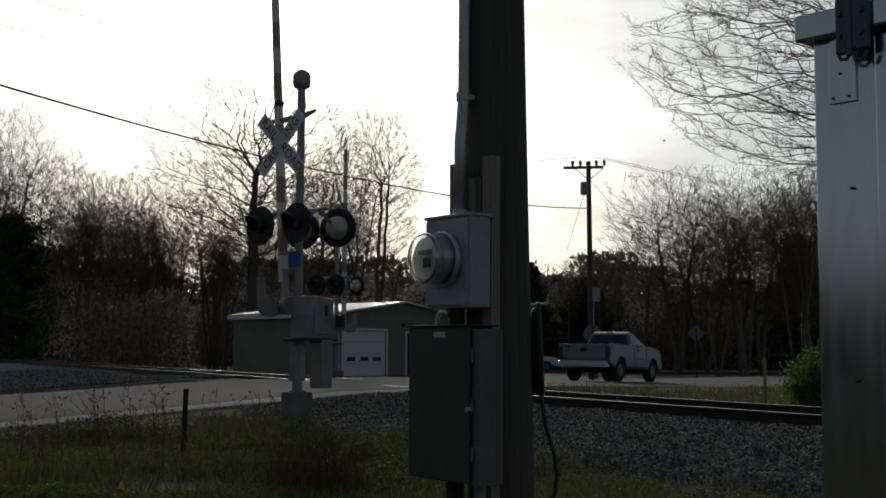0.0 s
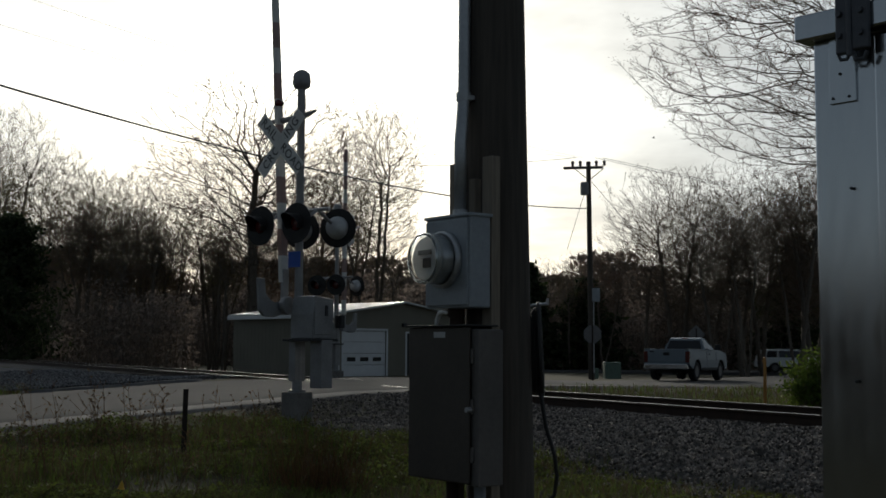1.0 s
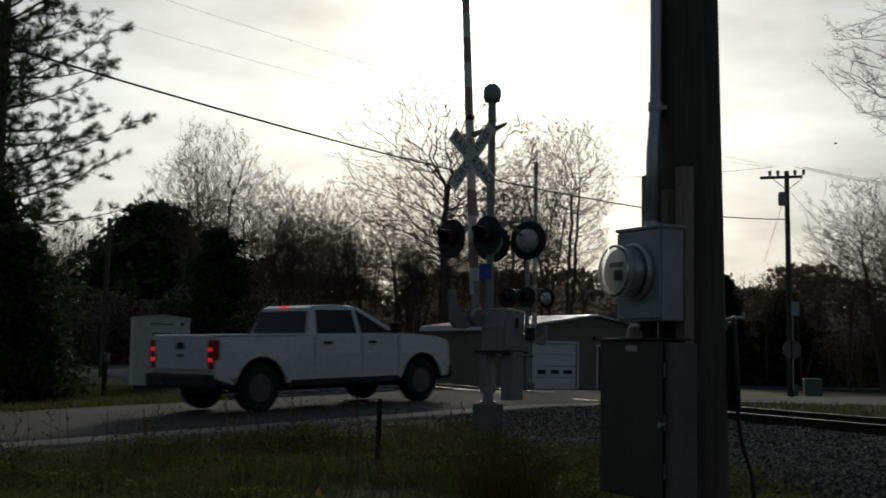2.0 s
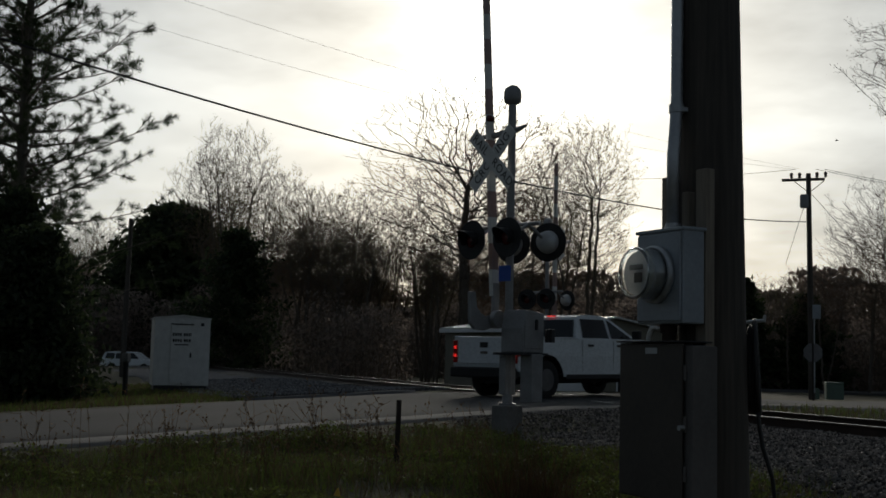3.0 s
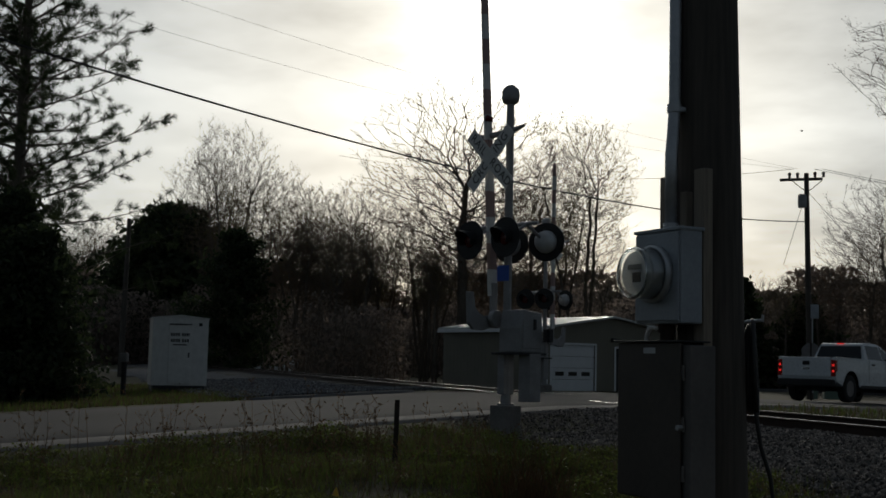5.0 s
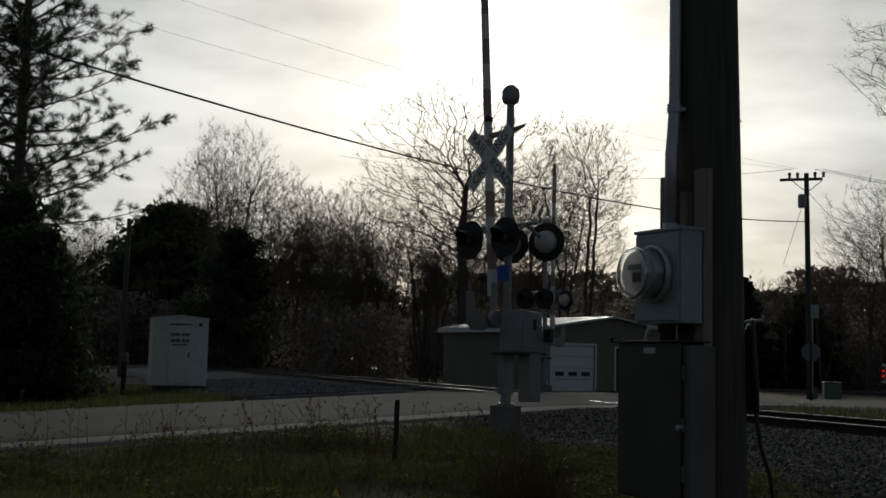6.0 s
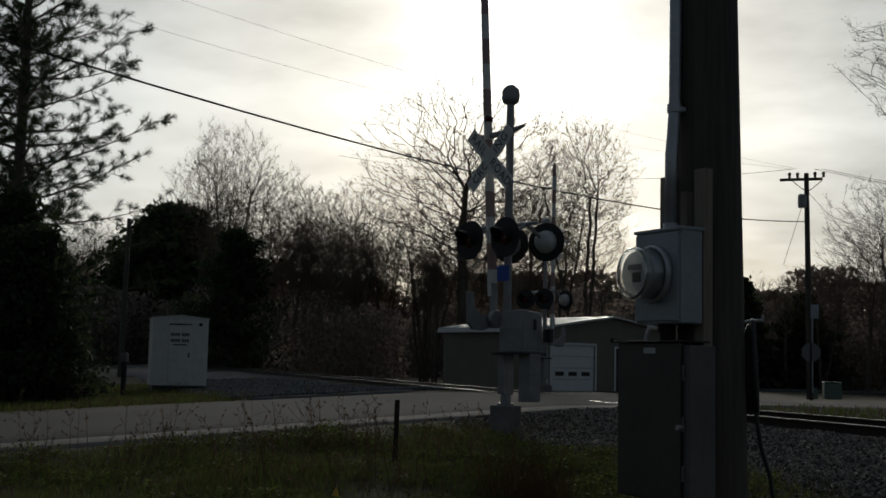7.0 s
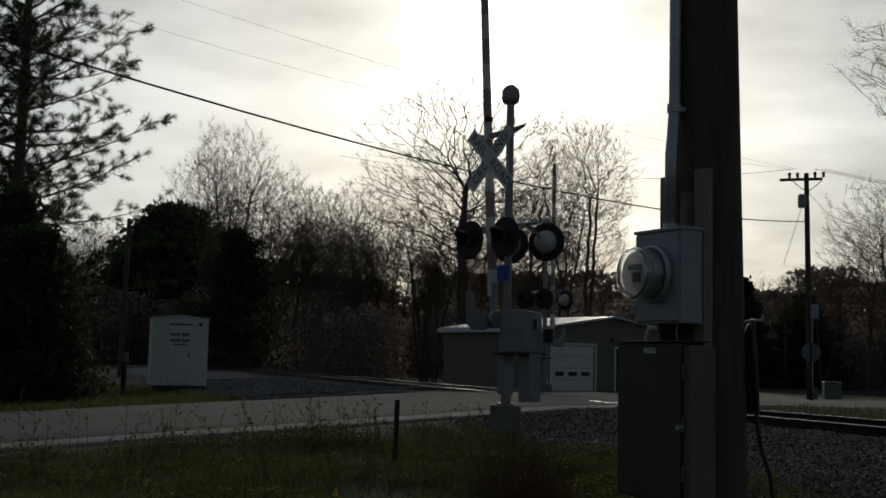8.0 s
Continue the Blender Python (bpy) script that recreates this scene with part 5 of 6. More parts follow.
build_left_poles()


def build_bungalow():
    x, y = -15.45, 35.09
    ang = 27.0
    gz = -0.31
    b = empty("relay_house", pose(x, y, gz, 0, 0, ang), "white metal railway relay house with a labelled door", "relay house")
    w, dp, h = 1.72, 1.9, 2.22
    bm = bmesh.new()
    outline = [(0, 0.12), (w, 0.12), (w, h), (w / 2, h + 0.09), (0, h)]
    a = [bm.verts.new((px, 0.0, pz)) for px, pz in outline]
    c = [bm.verts.new((px, dp, pz)) for px, pz in outline]
    bm.faces.new(a)
    bm.faces.new(list(reversed(c)))
    for i in range(5):
        bm.faces.new((a[i], a[(i + 1) % 5], c[(i + 1) % 5], c[i]))
    part("body", bm, M_white, b)
    for s in (0, 1):
        bm = bmesh.new()
        xs = (-0.03, w / 2) if s == 0 else (w / 2, w + 0.03)
        zf = lambda q: h + 0.09 * (1 - abs(q - w / 2) / (w / 2)) + 0.004
        vs = [bm.verts.new((q, yy, zf(q) + dz)) for dz in (0, 0.03) for yy in (-0.05, dp + 0.05) for q in xs]
        for f in ((0, 1, 3, 2), (4, 5, 7, 6), (0, 1, 5, 4), (2, 3, 7, 6), (0, 2, 6, 4), (1, 3, 7, 5)):
            bm.faces.new([vs[i] for i in f])
        part("roof_sheet", bm, M_white, b)
    bm = bmesh.new()
    box(bm, (0.5, -0.035, 0.18), (1.2, -0.004, 2.02), 0.008)
    d = part("door", bm, M_white, b)
    bm = bmesh.new()
    box(bm, (0.5, -0.06, 2.03), (1.2, -0.0, 2.06))
    part("drip_rail", bm, M_hinge, b, "dark drip rail over the door")
    for z_, w0, w1 in ((1.72, 0.55, 1.14), (1.53, 0.56, 1.12)):
        x0 = w0
        k = 0
        while x0 < w1:
            bm = bmesh.new()
            box(bm, (x0, -0.038, z_ - 0.05), (min(x0 + 0.055, w1), -0.0355, z_ + 0.05))
            part("lettering_bar", bm, M_letter, d, "unreadable black stencilled lettering")
            k += 1
            x0 += 0.075 if k % 4 else 0.12
    bm = bmesh.new()
    box(bm, (0.62, -0.038, 1.38), (1.05, -0.0355, 1.42))
    part("lettering_bar", bm, M_letter, d, "unreadable black stencilled lettering")
    bm = bmesh.new()
    box(bm, (1.1, -0.06, 1.0), (1.15, -0.036, 1.16), 0.005)
    part("door_handle", bm, M_hinge, d, "dark door handle")
    bm = bmesh.new()
    box(bm, (1.42, -0.03, 2.0), (1.52, -0.002, 2.1))
    part("vent", bm, M_hinge, b, "small dark vent")
    bm = bmesh.new()
    lathe(bm, [(0.001, 0.0), (0.07, 0.0), (0.07, 0.05), (0.001, 0.07)], pose(0.86, -0.002, 2.13, 90, 0, 0), 14)
    part("lamp", bm, M_white, b, "small round lamp")
    # Dark box in place of the shade between the footings.
    bm = bmesh.new()
    box(bm, (0.06, 0.08, -0.2), (w - 0.06, dp - 0.08, 0.119))
    part("underfloor_shade", bm, M_hinge, b, "dark box standing in for shade under the house")
    for px in (0.1, 0.45, 0.9, 1.3, 1.6):
        for py in (0.1, dp - 0.1):
            bm = bmesh.new()
            box(bm, (px - 0.06, py - 0.06, -0.15), (px + 0.06, py + 0.06, 0.12))
            part("footing", bm, M_hinge, b, "dark footing")


build_bungalow()


def build_signs():
    x, y = 6.3, 50.1
    s = empty("stop_sign", pose(x, y, ground_z(x, y), 0, 0, -12), "back of an octagonal stop sign on a post", "road sign")
    bm = bmesh.new()
    lathe(bm, [(0.001, -0.004), (0.4, -0.004), (0.4, 0.004), (0.001, 0.004)], pose(0, 0.04, 1.93, 90, 22.5, 0), 8)
    part("plate", bm, M_signback, s, "bare aluminium back of the plate")
    bm = bmesh.new()
    box(bm, (-0.03, -0.03, -0.1), (0.03, 0.03, 2.3), 0.005)
    part("post", bm, M_tie, s)
    x, y = 16.2, 76.0
    s = empty("warning_sign", pose(x, y, ground_z(x, y), 0, 0, -10), "back of a diamond warning sign on a post", "road sign")
    bm = bmesh.new()
    box(bm, (-0.4, 0.035, -0.4), (0.4, 0.043, 0.4), 0.003, pose(0, 0, 2.75, 0, 45, 0))
    part("plate", bm, M_signback, s, "bare aluminium back of the plate")
    bm = bmesh.new()
    box(bm, (-0.04, -0.03, -0.1), (0.04, 0.03, 3.1), 0.005)
    part("post", bm, M_tie, s)
    x, y = 9.4, 66.2
    b = empty("ground_transformer", pose(x, y, ground_z(x, y)), "green metal ground transformer box on the grass", "transformer box")
    bm = bmesh.new()
    box(bm, (-0.45, -0.4, -0.05), (0.45, 0.4, 0.82), 0.03)
    part("case", bm, M_green_enamel, b)
    bm = bmesh.new()
    box(bm, (-0.47, -0.42, 0.82), (0.47, 0.42, 0.93), 0.03)
    part("lid", bm, M_green_enamel, b)
    x, y = 8.3, 64.5
    bm = bmesh.new()
    box(bm, (-0.12, -0.1, -0.05), (0.12, 0.1, 0.55), 0.03)
    ob = part("pedestal_box", bm, M_green_enamel)
    ob.matrix_basis = pose(x, y, ground_z(x, y))
    tagged(ob, "small green cable pedestal beside the pole", "cable pedestal")
    x, y = 7.05, 26.1
    bm = bmesh.new()
    rod(bm, (0, 0, -0.1), (0.01, 0, 1.0), 0.035, n=12)
    lathe(bm, [(0.04, 1.0), (0.045, 1.02), (0.03, 1.1), (0.001, 1.12)], None, 12)
    ob = part("marker_post", bm, M_orange)
    ob.matrix_basis = pose(x, y, ground_z(x, y))
    tagged(ob, "faded orange plastic cable marker post", "post")
    x, y = -3.05, 14.1
    bm = bmesh.new()
    box(bm, (-0.03, -0.03, -0.15), (0.03, 0.03, 0.31 - ground_z(x, y)), 0.006)
    ob = part("stake", bm, M_tie)
    ob.matrix_basis = pose(x, y, ground_z(x, y), 0, 1.0, 15)
    tagged(ob, "short dark wooden stake in the grass", "stake")
    x, y = -2.95, 10.95
    bm = bmesh.new()
    lathe(bm, [(0.05, 0.0), (0.055, 0.1), (0.042, 0.17), (0.016, 0.24), (0.001, 0.27)], None, 14)
    ob = part("ground_marker", bm, M_yellow)
    ob.matrix_basis = pose(x, y, ground_z(x, y) - 0.08, 0, 6, 0)
    tagged(ob, "yellow plastic marker cap in the grass", "marker")


build_signs()


# ================= vehicles =================
def wheel(veh, x, y, r, width, rim_r):
    """A wheel whose axle is along local y; x forward."""
    w = new("wheel")
    w.parent = veh
    w.location = (x, y, r)
    sgn = 1 if y > 0 else -1
    turn = pose(0, 0, 0, -90 * sgn, 0, 0)
    bm = bmesh.new()
    h = width / 2
    lathe(bm, [(rim_r * 0.98, -h * 0.9), (r * 0.9, -h), (r * 0.985, -h * 0.8), (r, -h * 0.5), (r, h * 0.5), (r * 0.985, h * 0.8), (r * 0.9, h), (rim_r * 0.98, h * 0.9)], turn, 36, False)
    part("tyre", bm, M_tyre, w, "black tyre", smooth=True)
    bm = bmesh.new()
    lathe(bm, [(rim_r, h * 0.88), (rim_r * 0.92, h * 0.85), (rim_r * 0.86, h * 0.45), (rim_r * 0.3, h * 0.55), (rim_r * 0.22, h * 0.75), (0.001, h * 0.76)], turn, 30)
    for k in range(6):
        a = k * math.pi / 3
        box(bm, (rim_r * 0.2, -0.028, h * 0.5), (rim_r * 0.9, 0.028, h * 0.72), 0.0, turn @ pose(0, 0, 0, 0, 0, math.degrees(a)))
    part("rim", bm, M_rim, w, "grey metal rim")
    return w


def side_shape(bm, outline, half, inset, z_belt, z_top, bevel=0.03):
    """A body from its side outline (x, z): flat to z_belt, leaning in towards z_top."""
    def y_at(z):
        k = max(0.0, min(1.0, (z - z_belt) / max(z_top - z_belt, 0.01)))
        return half - inset * k
    a = [bm.verts.new((x, y_at(z), z)) for x, z in outline]
    b = [bm.verts.new((x, -y_at(z), z)) for x, z in outline]
    bm.faces.new(a)
    bm.faces.new(list(reversed(b)))
    k = len(outline)
    for i in range(k):
        bm.faces.new((a[i], b[i], b[(i + 1) % k], a[(i + 1) % k]))
    if bevel:
        es = [e for e in bm.edges if abs(e.verts[0].co.y - e.verts[1].co.y) < 0.2]
        bmesh.ops.bevel(bm, geom=es, offset=bevel, segments=2, affect="EDGES", profile=0.6)


def pickup(name, label, paint, L, H, Wd, wb, wheel_r, crew, lit):
    """A pickup truck, nose along +x, its origin on the ground midway between the axles."""
    v = empty(name, pose(0, 0, 0), label, "pickup truck")
    front, rear = wb / 2 + 0.8, -(L - wb / 2 - 0.8)
    half = Wd / 2
    sill, belt = wheel_r * (1.14 if crew else 1.24), H * 0.7
    hood = H * 0.705
    ar = wheel_r * 1.34
    def arch_pts(cx):
        a0 = math.asin((sill - wheel_r) / ar) if sill > wheel_r else 0.1
        return [(cx + ar * math.cos(t), wheel_r + ar * math.sin(t)) for t in np.linspace(a0, math.pi - a0, 11)]
    cab_rear = -wb / 2 + (1.12 if crew else 1.05)
    outline = [(front - 0.06, sill + 0.02)] + arch_pts(wb / 2) + arch_pts(-wb / 2) + [
        (rear + 0.04, sill + 0.12), (rear, sill + 0.25), (rear, belt), (cab_rear, belt + 0.01), (front - 1.35, belt + 0.03),
        (front - 0.7, hood - 0.02), (front - 0.25, hood - 0.075), (front - 0.1, hood - 0.12), (front - 0.03, hood - 0.2), (front, sill + 0.3)]
    bm = bmesh.new()
    side_shape(bm, outline, half, 0.05, belt - 0.25, belt + 0.1, 0.025)
    body = part("body", bm, paint, v)
    # cab
    c0, c1 = cab_rear, front - 1.35
    roof0, roof1 = cab_rear + 0.18, (c1 - (1.02 if crew else 0.8))
    bm = bmesh.new()
    side_shape(bm, [(c0, belt - 0.02), (c1, belt - 0.02), (c1 - 0.02, belt + 0.03), (roof1 + 0.12, H - 0.07), (roof1 - 0.15, H - 0.01), ((roof0 + roof1) / 2, H),
                    (roof0 + 0.12, H - 0.015), (roof0, H - 0.06), (c0 + 0.02, belt + 0.02)], half - 0.07, 0.22, belt, H, 0.03)
    cab = part("cab", bm, paint, v)

    def pane(x0, x1, x2, x3, z0, z1, sgn, name_="side_window"):
        bm_ = bmesh.new()
        y = lambda z: (half - 0.07 - 0.22 * (z - belt) / (H - belt)) * sgn
        pts = [(x0, z0), (x1, z0), (x2, z1), (x3, z1)]
        a = [bm_.verts.new((x, y(z) + 0.006 * sgn, z)) for x, z in pts]
        b = [bm_.verts.new((x, y(z) - 0.01 * sgn, z)) for x, z in pts]
        bm_.faces.new(a)
        bm_.faces.new(list(reversed(b)))
        for i in range(4):
            bm_.faces.new((a[i], a[(i + 1) % 4], b[(i + 1) % 4], b[i]))
        part(name_, bm_, M_darkglass, cab, "dark tinted side window")

    zb, zt = belt + 0.035, H - 0.1
    slope = lambda z, xa, xb: xa + (xb - xa) * (z - belt) / (H - 0.07 - belt)
    fx = lambda z: slope(z, c1 - 0.02, roof1 + 0.12) - 0.14
    for sgn in (1, -1):
        if crew:
            m1 = c0 + (c1 - c0) * 0.545
            pane(c0 + 0.2, m1 - 0.07, m1 - 0.07, c0 + 0.3, zb, zt, sgn)
            pane(m1 + 0.03, fx(zb), fx(zt) - 0.02, m1 + 0.03, zb, zt, sgn)
        else:
            pane(c0 + 0.17, fx(zb), fx(zt) - 0.02, c0 + 0.26, zb, zt, sgn)
    bm = bmesh.new()
    wid = half - 0.27
    vs = [bm.verts.new(c) for c in ((c0 + 0.014, wid + 0.06, belt + 0.05), (c0 + 0.014, -wid - 0.06, belt + 0.05), (roof0 - 0.03, -wid + 0.03, H - 0.12), (roof0 - 0.03, wid - 0.03, H - 0.12))]
    bm.faces.new(vs)
    r = bmesh.ops.extrude_face_region(bm, geom=bm.faces[:])
    bmesh.ops.translate(bm, verts=[g for g in r["geom"] if isinstance(g, bmesh.types.BMVert)], vec=(-0.03, 0, 0.0))
    part("rear_window", bm, M_darkglass, cab, "dark rear window")
    bm = bmesh.new()
    vs = [bm.verts.new(c) for c in ((c1 + 0.01, wid + 0.06, belt + 0.06), (c1 + 0.01, -wid - 0.06, belt + 0.06), (roof1 + 0.16, -wid + 0.03, H - 0.12), (roof1 + 0.16, wid - 0.03, H - 0.12))]
    bm.faces.new(vs)
    r = bmesh.ops.extrude_face_region(bm, geom=bm.faces[:])
    bmesh.ops.translate(bm, verts=[g for g in r["geom"] if isinstance(g, bmesh.types.BMVert)], vec=(-0.03, 0, -0.02))
    part("windscreen", bm, M_darkglass, cab, "raked windscreen")
    bm = bmesh.new()
    box(bm, (roof0 - 0.05, -0.11, H - 0.05), (roof0 + 0.0, 0.11, H - 0.022), 0.006)
    part("high_brake_lamp", bm, M_tail_lit if lit else M_tail_dim, cab, "red high brake lamp")
    # the open bed behind the cab
    bm = bmesh.new()
    box(bm, (rear + 0.1, -half + 0.13, belt - 0.012), (cab_rear - 0.06, half - 0.13, belt + 0.012))
    part("bed_floor", bm, M_black, v, "dark load bed")
    bm = bmesh.new()
    for sgn in (1, -1):
        box(bm, (rear + 0.02, sgn * (half - 0.07) - 0.05, belt + 0.0), (cab_rear - 0.03, sgn * (half - 0.07) + 0.05, belt + 0.035), 0.01)
    part("bed_rail", bm, paint, v)
    bm = bmesh.new()
    box(bm, (rear - 0.03, -half + 0.17, sill + 0.27), (rear + 0.02, half - 0.17, belt + 0.02), 0.015)
    tg = part("tailgate", bm, paint, v)
    bm = bmesh.new()
    box(bm, (rear - 0.045, -0.12, belt - 0.22), (rear - 0.028, 0.12, belt - 0.1), 0.01)
    part("tailgate_handle", bm, M_black, tg, "black tailgate handle")
    bm = bmesh.new()
    if crew:
        box(bm, (rear - 0.042, -0.11, belt - 0.36), (rear - 0.028, 0.11, belt - 0.3), 0.005)
        part("badge", bm, M_chrome, tg, "plain chrome badge")
    else:
        box(bm, (rear - 0.04, half - 0.42, belt - 0.1), (rear - 0.028, half - 0.25, belt - 0.05), 0.004)
        part("badge", bm, M_black, tg, "small dark badge")
    for sgn in (1, -1):
        bm = bmesh.new()
        box(bm, (rear - 0.025, sgn * (half - 0.09) - 0.075, belt - 0.56 if crew else belt - 0.48), (rear + 0.13, sgn * (half - 0.09) + 0.083, belt - 0.06), 0.02)
        tl = part("tail_lamp", bm, M_tail_dim if lit else M_lensred, v, "red tail lamp cluster")
        if lit:
            for zz in (belt - 0.22, belt - 0.4):
                bm = bmesh.new()
                box(bm, (rear - 0.034, sgn * (half - 0.09) - 0.04, zz - 0.035), (rear + 0.05, sgn * (half - 0.09) + 0.04, zz + 0.035), 0.012)
                part("lit_bulb", bm, M_tail_lit, tl, "glowing red bulb")
    bm = bmesh.new()
    box(bm, (rear - 0.17, -half + 0.06, sill - 0.03), (rear + 0.1, half - 0.06, sill + 0.2), 0.04)
    part("rear_bumper", bm, M_black if crew else M_chrome, v, "dark rear bumper" if crew else "dull chrome rear bumper")
    bm = bmesh.new()
    box(bm, (front - 0.14, -half + 0.02, sill - 0.05), (front + 0.12, half - 0.02, sill + 0.24), 0.05)
    part("front_bumper", bm, M_black if crew else M_chrome, v, "dark front bumper")
    bm = bmesh.new()
    box(bm, (front - 0.04, -half + 0.42, sill + 0.3), (front + 0.03, half - 0.42, hood - 0.2), 0.02)
    part("grille", bm, M_black, v, "dark grille")
    for sgn in (1, -1):
        bm = bmesh.new()
        box(bm, (front - 0.22, sgn * (half - 0.2) - 0.17, hood - 0.4), (front + 0.02, sgn * (half - 0.2) + 0.17, hood - 0.16), 0.04)
        part("headlamp", bm, M_chrome, v, "clear headlamp")
        bm = bmesh.new()
        box(bm, (c1 - 0.38, sgn * (half + 0.13) - 0.12, belt + 0.02), (c1 - 0.26, sgn * (half + 0.13) + 0.12, belt + 0.24), 0.04)
        part("door_mirror", bm, M_black, v, "black door mirror")
        for hx in ((c0 + 0.3, m1 + 0.15) if crew else (c0 + 0.35,)):
            bm = bmesh.new()
            box(bm, (hx, sgn * (half + 0.012) - 0.015, belt - 0.16), (hx + 0.2, sgn * (half + 0.012) + 0.015, belt - 0.11), 0.01)
            part("door_handle", bm, M_black if crew else M_carsilver, v, "dark door handle")
        for dx in ((c0 + 0.1, m1, c1 - 0.1) if crew else (c0 + 0.08, c1 - 0.1)):
            bm = bmesh.new()
            box(bm, (dx - 0.005, sgn * (half - 0.002) - 0.004, sill + 0.12), (dx + 0.005, sgn * (half - 0.002) + 0.004, belt - 0.02))
            part("door_seam", bm, M_black, v, "dark door seam")
        bm = bmesh.new()
        box(bm, (-wb / 2 + ar + 0.05, sgn * (half - 0.04) - 0.05, sill - 0.06), (wb / 2 - ar - 0.05, sgn * (half - 0.04) + 0.03, sill + 0.06), 0.02)
        part("rocker", bm, M_black, v, "dark rocker trim")
        for cx in (wb / 2, -wb / 2):
            bm = bmesh.new()
            lathe(bm, [(0.001, 0), (ar * 0.99, 0), (ar * 0.99, 0.31)], pose(cx, sgn * (half - 0.34), wheel_r, -90 * sgn, 0, 0), 28, False)
            bmesh.ops.delete(bm, geom=[f for f in bm.faces if f.calc_center_median().z < wheel_r + 0.04], context="FACES")
            part("wheel_well", bm, M_black, v, "black wheel well")
    bm = bmesh.new()
    box(bm, (rear + 0.3, -0.45, sill - 0.16), (front - 0.3, 0.45, sill + 0.05))
    part("chassis", bm, M_black, v, "dark underbody")
    bm = bmesh.new()
    rod(bm, (-wb / 2, -half + 0.2, wheel_r), (-wb / 2, half - 0.2, wheel_r), 0.06, n=10)
    lathe(bm, [(0.001, -0.13), (0.13, -0.08), (0.13, 0.08), (0.001, 0.13)], pose(-wb / 2, 0, wheel_r, 90, 0, 0), 14)
    part("rear_axle", bm, M_black, v, "dark rear axle")
    wheels = [wheel(v, sx * wb / 2, sy * (half - 0.15), wheel_r, 0.26, wheel_r * 0.58) for sx in (1, -1) for sy in (1, -1)]
    return v, wheels


white_truck, white_wheels = pickup("pickup_truck", "white crew-cab pickup truck with lit red tail lamps", M_carwhite, 5.8, 1.91, 1.94, 4.0, 0.43, True, True)
silver_truck, silver_wheels = pickup("pickup_truck", "older silver-blue single-cab pickup truck", M_carsilver, 4.7, 1.66, 1.8, 2.95, 0.36, False, False)


def suv(label, paint, headlit):
    v = empty("car", pose(0, 0, 0), label, "car")
    L, H, half, wb, r = 4.9, 1.74, 0.96, 2.9, 0.37
    front, rear = 2.4, -2.5
    sill, belt = 0.42, 1.08
    ar = r * 1.2
    ap = lambda cx: [(cx + ar * math.cos(t), r + ar * math.sin(t)) for t in np.linspace(0.15, math.pi - 0.15, 9)]
    bm = bmesh.new()
    side_shape(bm, [(front, sill)] + ap(wb / 2) + ap(-wb / 2) + [(rear, sill), (rear - 0.02, 0.8), (rear + 0.08, belt + 0.02), (1.2, belt + 0.04), (2.1, belt - 0.08), (front + 0.02, 0.8)], half, 0.04, 0.8, belt, 0.04)
    body = part("body", bm, paint, v)
    bm = bmesh.new()
    side_shape(bm, [(rear + 0.08, belt - 0.02), (1.25, belt - 0.02), (0.45, H - 0.08), (0.1, H - 0.01), (-1.2, H), (rear + 0.35, H - 0.07)], half - 0.05, 0.16, belt, H, 0.04)
    cab = part("cabin", bm, paint, v)
    for sgn in (1, -1):
        for x0, x1, x2, x3 in ((-2.1, -1.25, -1.25, -1.95), (-1.15, -0.2, -0.2, -1.15), (-0.1, 0.98, 0.42, -0.1)):
            bm = bmesh.new()
            y = lambda z: (half - 0.05 - 0.16 * (z - belt) / (H - belt)) * sgn
            pts = [(x0, belt + 0.04), (x1, belt + 0.04), (x2, H - 0.14), (x3, H - 0.14)]
            a = [bm.verts.new((x, y(z) + 0.008 * sgn, z)) for x, z in pts]
            b = [bm.verts.new((x, y(z) - 0.01 * sgn, z)) for x, z in pts]
            bm.faces.new(a)
            bm.faces.new(list(reversed(b)))
            for i in range(4):
                bm.faces.new((a[i], a[(i + 1) % 4], b[(i + 1) % 4], b[i]))
            part("side_window", bm, M_darkglass, cab, "dark side window")
        bm = bmesh.new()
        box(bm, (front - 0.25, sgn * 0.66 - 0.16, 0.72), (front + 0.03, sgn * 0.66 + 0.16, 0.88), 0.03)
        part("headlamp", bm, M_headlit if headlit else M_chrome, v, "headlamp")
        bm = bmesh.new()
        box(bm, (rear - 0.02, sgn * 0.8 - 0.1, 0.8), (rear + 0.15, sgn * 0.8 + 0.1, 1.1), 0.03)
        part("tail_lamp", bm, M_lensred, v, "red tail lamp")
    bm = bmesh.new()
    box(bm, (rear + 0.2, -0.6, 0.2), (front - 0.2, 0.6, 0.5))
    part("underbody", bm, M_black, v, "dark underbody")
    ws = [wheel(v, sx * wb / 2, sy * (half - 0.12), r, 0.22, r * 0.62) for sx in (1, -1) for sy in (1, -1)]
    return v, ws


M_headlit = mat("lit_headlamp", (0.9, 0.9, 0.85), (0.8, 0.8, 0.75), 0.2, bump=0, emit=(1, 0.95, 0.85, 1.2))
suv_white, suv_wheels = suv("white sport utility car on the highway", M_carwhite, False)
suv_far, far_wheels = suv("light silver car with headlamps lit on the highway", M_carwhite, True)


